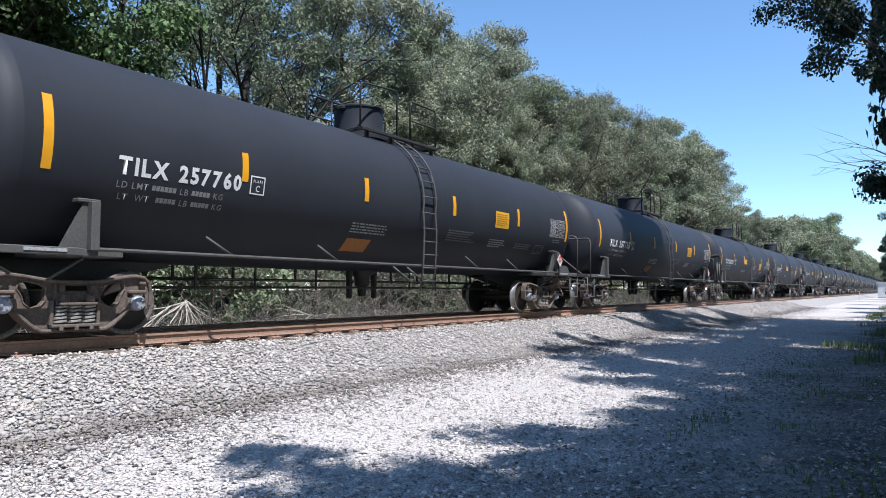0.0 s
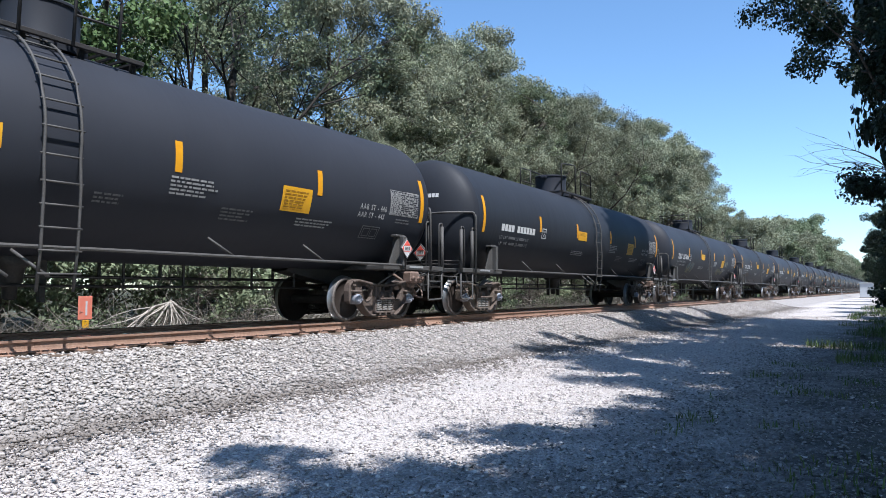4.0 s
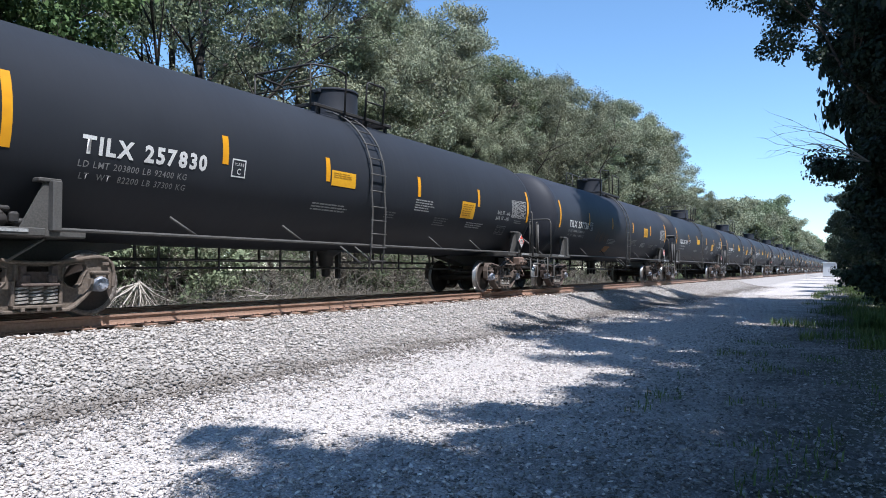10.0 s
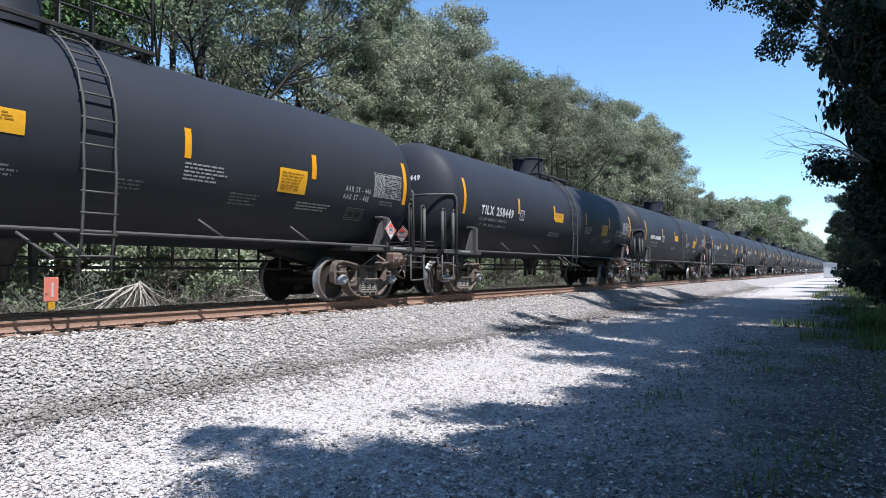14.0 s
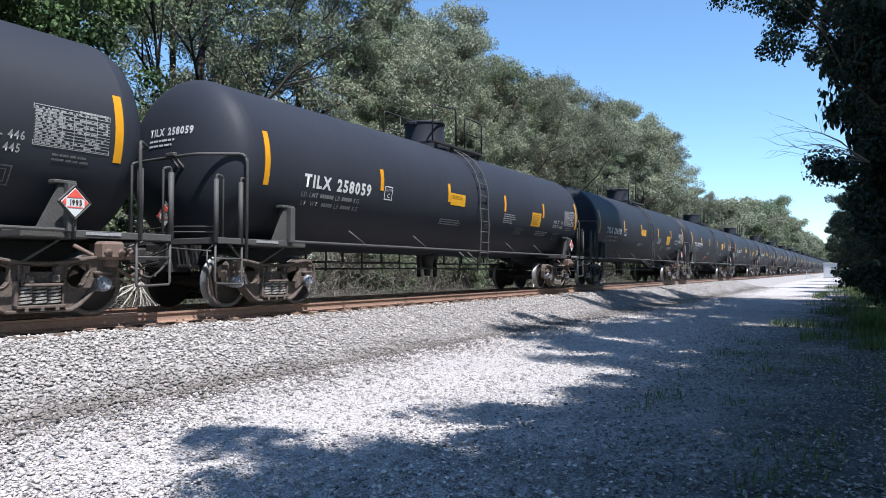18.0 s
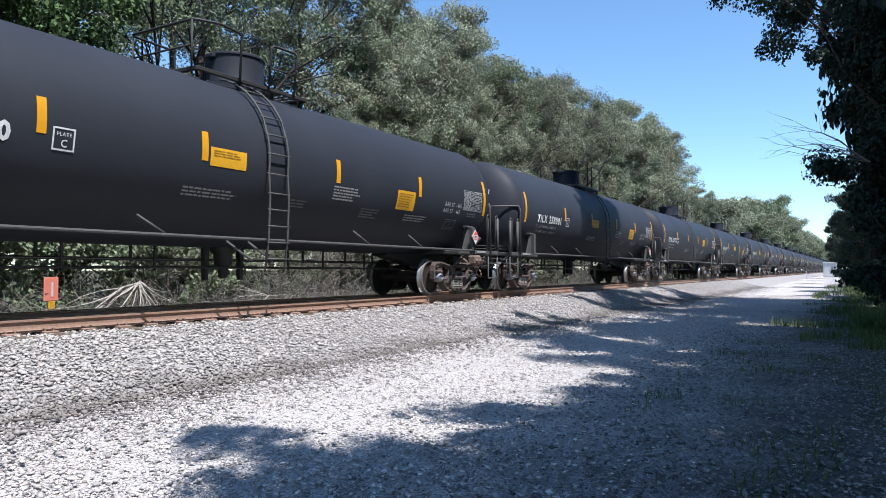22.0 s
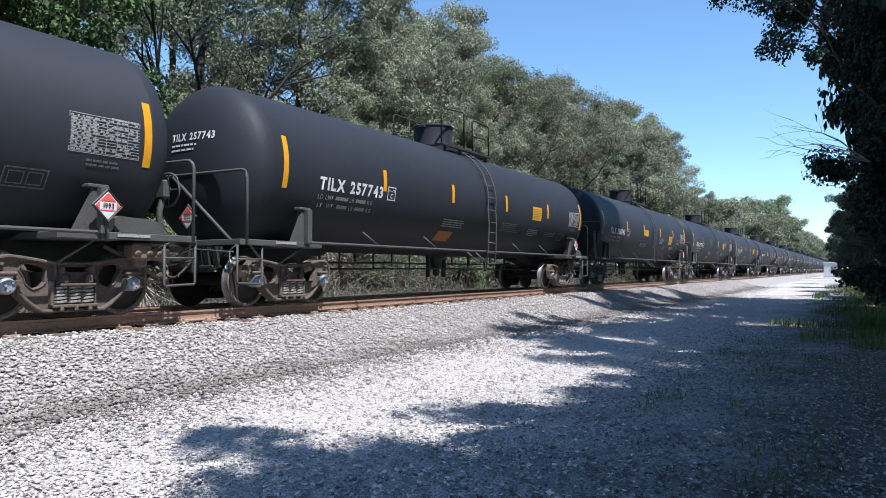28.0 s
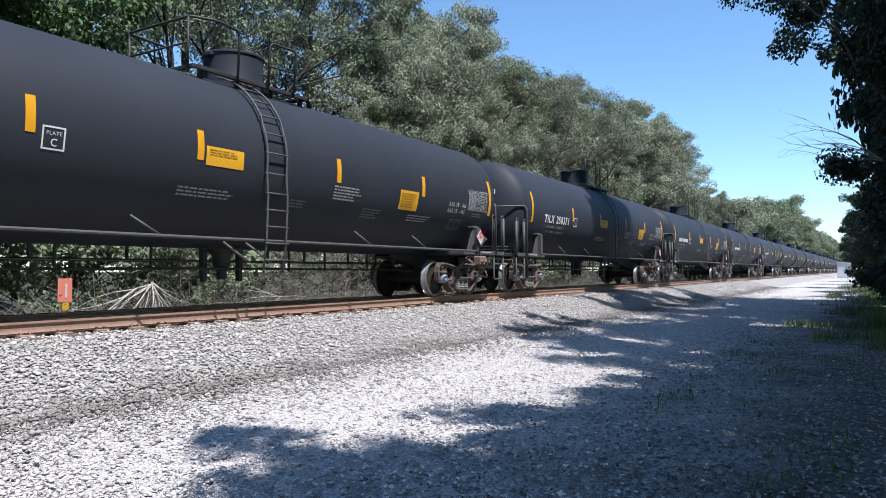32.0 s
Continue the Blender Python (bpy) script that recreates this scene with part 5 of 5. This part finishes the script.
def undergrowth():
    rng = np.random.default_rng(41)
    n = 42000
    x = 2 + 60 * rng.random(n) ** 1.4
    P = np.stack([x, rng.uniform(13.4, 17.0, n), np.zeros(n)], -1)
    keep = np.array([noise.noise((p[0] * .5, p[1] * .8, 2)) > -.25 and not (p[0] < 12 and p[1] < 15.3) for p in P])
    blades(rng, P[keep], (.22, .85), .0075, 1.3, M_STRAW, "dry_grass", "tall dry grass and weeds beyond the rails")
    # grey tangle of dead stalks
    V, F, m = [], [], 0
    segs = []
    r = random.Random(42)
    for _ in range(1700):
        p = Vector((4 + 46 * r.random() ** 1.3, r.uniform(13.8, 16.2), r.uniform(0, .5)))
        d = Vector((r.uniform(-1, 1), r.uniform(-.6, .6), r.uniform(-.1, .9))).normalized()
        for _ in range(3):
            q = p + d * r.uniform(.2, .5)
            q.z = max(q.z, .05)
            segs.append((p, q, .007, .005))
            p = q
            d = (d + Vector((r.uniform(-.5, .5), r.uniform(-.5, .5), r.uniform(-.6, .3)))).normalized()
    V, F = tubes(segs, 3)
    tagged(new("dead_stalks", mesh_np("dead_stalks", V, F, M_TWIG)), "grey tangle of dead stalks beyond the rails", "brush", kind="stuff")
    # fresh grass at the foot of the trees on the near side
    n = 26000
    x = 14.0 + 55 * rng.random(n) ** 1.5
    P = np.stack([x, 2.3 - 5.0 * rng.random(n), np.zeros(n)], -1)
    keep = np.array([noise.noise((p[0] * .5, p[1] * .9, 7)) > -.1 + .34 * (p[1] - .05 - .012 * p[0]) for p in P])
    blades(rng, P[keep], (.06, .28), .008, .9, M_GRASS, "grass_verge", "green grass at the foot of the trees")
    n = 7000
    P = np.stack([3.4 + 12 * rng.random(n), -1.8 + 3.8 * rng.random(n), np.zeros(n)], -1)
    keep = np.array([noise.noise((p[0] * 1.1, p[1] * 1.3, 17)) > .22 for p in P])
    blades(rng, P[keep], (.03, .12), .006, 1.2, M_GRASS, "thin_weeds", "thin weeds in the gravel")
    n = 1500
    P = np.stack([17.2 + 2.2 * rng.random(n), -1.1 + 1.1 * rng.random(n), np.zeros(n)], -1)
    blades(rng, P, (.25, .6), .011, .9, M_GRASS, "tall_grass", "tuft of tall bright green grass beside the gravel")


def dead_branch(name, label, base, seed, n, reach, rad, mat, spread=.7, rise=.1, aim=None):
    """A heap or spray of bare crooked branches from one foot."""
    r = random.Random(seed)
    segs = []
    for _ in range(n):
        d = (Vector(aim) + Vector((r.uniform(-spread, spread), r.uniform(-spread, spread), r.uniform(-spread, spread) + rise))).normalized()
        p, k = Vector((0, 0, 0)), r.uniform(.6, 1.0)
        ra = rad * r.uniform(.5, 1)
        for j in range(5):
            q = p + d * reach * k / 5
            segs.append((p, q, ra * (1 - .17 * j), ra * (1 - .17 * (j + 1))))
            if j > 0:
                e = q + (d + Vector((r.uniform(-.8, .8), r.uniform(-.8, .8), r.uniform(-.6, .6)))).normalized() * reach * k * r.uniform(.12, .3)
                segs.append((q, e, ra * .35, ra * .1))
                e2 = e + (e - q) * .5 + Vector((r.uniform(-.1, .1), r.uniform(-.1, .1), r.uniform(-.12, .12))) * reach * .4
                segs.append((e, e2, ra * .14, ra * .06))
            p = q
            d = (d + Vector((r.uniform(-.25, .25), r.uniform(-.25, .25), r.uniform(-.3, .2)))).normalized()
    V, F = tubes(segs, 5)
    ob = new(name, mesh_np(name, V, F, mat, smooth=True))
    ob.location = base
    return tagged(ob, label, "branch")


def near_trees():
    g = "trees beside the gravel"
    lab = "big leafy tree beside the gravel, shade put into its leaf colour"
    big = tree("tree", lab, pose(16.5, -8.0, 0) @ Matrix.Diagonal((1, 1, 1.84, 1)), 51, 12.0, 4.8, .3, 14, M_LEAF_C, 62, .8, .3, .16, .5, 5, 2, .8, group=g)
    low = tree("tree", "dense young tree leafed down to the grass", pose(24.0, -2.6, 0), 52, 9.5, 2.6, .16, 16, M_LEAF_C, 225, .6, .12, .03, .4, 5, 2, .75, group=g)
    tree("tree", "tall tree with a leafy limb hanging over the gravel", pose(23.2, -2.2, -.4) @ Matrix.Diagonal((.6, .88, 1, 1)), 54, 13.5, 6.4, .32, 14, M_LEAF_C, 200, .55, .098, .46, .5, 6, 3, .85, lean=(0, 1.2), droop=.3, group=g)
    r = random.Random(53)
    # rear four (y < -15): unseen, added to cut sky light on the gravel
    for x, y, s in ((-1.3, -9.9, .88), (2.4, -10.4, .88), (6.4, -10.5, .93), (11.4, -9.6, .88), (-9, -10, 1.0), (24, -9.5, .9), (33, -10, .9), (10.2, -4.2, .6), (13.4, -4.4, .82), (4.4, -4.9, .62), (.2, -5.0, .68), (-4, -15.5, 1.15), (3, -16.5, 1.2), (10, -16, 1.2), (17, -15.5, 1.15)):
        copy_thing(big, pose(x, y, 0, 0, 0, r.uniform(0, 360)) @ Matrix.Diagonal((s, s, s * (1 if y > -15 else .85), 1)))
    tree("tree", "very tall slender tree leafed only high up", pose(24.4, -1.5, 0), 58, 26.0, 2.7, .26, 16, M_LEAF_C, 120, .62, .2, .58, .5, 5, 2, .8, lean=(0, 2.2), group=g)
    for x, y, s, h in ((8.5, -5.6, .6, .87), (20.6, -3.6, .7, .85), (28.4, -2.4, .65, .86), (32.5, -2.2, .65, .85)):
        copy_thing(big, pose(x, y, 0, 0, 0, r.uniform(0, 360)) @ Matrix.Diagonal((s, s, h, 1)))
    for x, y, s in ((21.6, -3.4, .75), (22.6, -3.0, .75), (24.4, -2.1, 1.0), (27.2, -1.8, 1.0), (23, -2.3, .85), (28, -2.2, .72), (34, -2.0, .75), (41, -1.8, .75), (50, -1.3, .8), (62, -.8, .85), (78, -.3, .85), (100, .4, .9), (125, 1.2, 1.0), (160, 2.0, 1.0)):
        copy_thing(low, pose(x, y, 0, 0, 0, r.uniform(0, 360)) @ Matrix.Diagonal((s, s, s * 1.12, 1)))
    for x, y, s, a in ((2.4, -5.0, .6, 40), (3.4, -5.6, .6, 200)):
        copy_thing(big, pose(x, y, 0, 0, 0, a) @ Matrix.Diagonal((s, s, s, 1)))
    dead_branch("bare_branch", "bare dead branch reaching out over the gravel", (19.8, -.35, 4.0), 61, 8, 2.3, .02, M_TWIG, .3, .0, (-.05, .84, .5))


def small_things():
    # salmon sign board on a short post beyond the track
    s = thing("marker_sign", "small salmon board with a yellow tag on a post", "sign", at=pose(8.25, 14.3, .02, 0, 0, 20))
    bm = bmesh.new(); box(bm, (0, 0, .4), (.05, .05, .86), bevel=.006)
    part("post", bm, M_PALE, s)
    bm = bmesh.new(); box(bm, (0, -.04, .96), (.4, .02, .49), bevel=.006)
    board = part("board", bm, M_SIGN, s, "salmon painted board")
    bm = bmesh.new(); box(bm, (.02, -.055, .95), (.05, .006, .3))
    part("mark", bm, M_WHITE, board, "pale upright bar")
    bm = bmesh.new(); box(bm, (.02, -.04, .62), (.18, .02, .16), bevel=.004)
    part("tag", bm, M_YLABEL, s, "yellow tag")
    dead_branch("uprooted_bush", "pale dead uprooted bush beyond the rails", (10.7, 14.8, 1.1), 71, 20, 1.5, .03, M_PALE, .7, -.3, (.1, -.1, -.6))
    dead_branch("fallen_branch", "long pale fallen branch beside the uprooted bush", (10.6, 14.7, 1.05), 74, 9, 2.6, .03, M_PALE, .3, -.1, (-.9, -.1, -.3))
    dead_branch("fallen_branch", "pale fallen branch in the dry grass", (15.2, 15.0, .6), 72, 7, 2.0, .025, M_PALE, .7, -.2, (-.6, -.2, -.2))
    dead_branch("bare_branch", "bare grey branch in front of the leaves", (31, 15.6, 4.6), 73, 4, 3.2, .03, M_PALE, .5, .2, (-.6, -.5, .6))
    # white equipment cabinet far down by the track
    c = thing("equipment_cabinet", "white steel cabinet far down beside the track", "cabinet", at=pose(150, 4.0, 0))
    bm = bmesh.new(); box(bm, (0, 0, 1.4), (2.2, 2.2, 2.5), bevel=.04)
    part("body", bm, M_CABIN, c)
    bm = bmesh.new(); box(bm, (0, 0, 2.72), (2.5, 2.5, .14), bevel=.03)
    part("roof", bm, M_CABIN, c)
    bm = bmesh.new(); box(bm, (0, 0, .08), (2.4, 2.4, .16), bevel=.02)
    part("base", bm, M_BALLAST, c)
    p = thing("marker_post", "thin white marker post beside the track", "post", at=pose(120, 6.4, 0))
    bm = bmesh.new(); box(bm, (0, 0, .6), (.1, .1, 1.2), bevel=.01)
    part("post", bm, M_CABIN, p)


row_of_trees()
bushes()
undergrowth()
near_trees()
small_things()


# ---- motion ----
# seconds and the place of the first mark of car 0
ADVANCE = [(0, 574.05), (1, 553.95), (2, 533.4), (3, 513.31), (3.5, 503.45), (5.5, 463.0), (6, 453.25), (7, 433.2), (8, 412.39), (9, 392.22), (10, 372.05), (11, 352.12),
           (12, 331.74), (13, 311.72), (14, 291.6), (14.5, 281.42), (16.5, 240.95), (17, 231.07), (18, 210.95), (19, 190.74), (20, 170.65), (21, 150.43), (22, 130.13),
           (23, 110.14), (24, 90.04), (25, 69.66), (27.5, 19.4), (28, 9.23), (29, -10.97), (30, -31.1), (31, -51.35), (32, -72.36)]


def motions():
    for k, car in TRAIN.items():
        walk(car, [(t, pose(s + MID + k * PITCH, TRACK_Y, RAIL_Z)) for t, s in ADVANCE])
    speed = (ADVANCE[0][1] - ADVANCE[-1][1]) / 32.0
    first = WHEELSETS[0]
    walk(first, [(i / FPS, pose(0, 0, 0, 0, -math.degrees(speed * i / FPS / WHEEL_R) % 360, 0)) for i in range(32 * FPS + 1)])
    keys = first.animation_data
    for ws in WHEELSETS[1:]:
        ws.rotation_mode = "QUATERNION"
        own = ws.animation_data_create()
        own.action, own.action_slot = keys.action, keys.action_slot


motions()
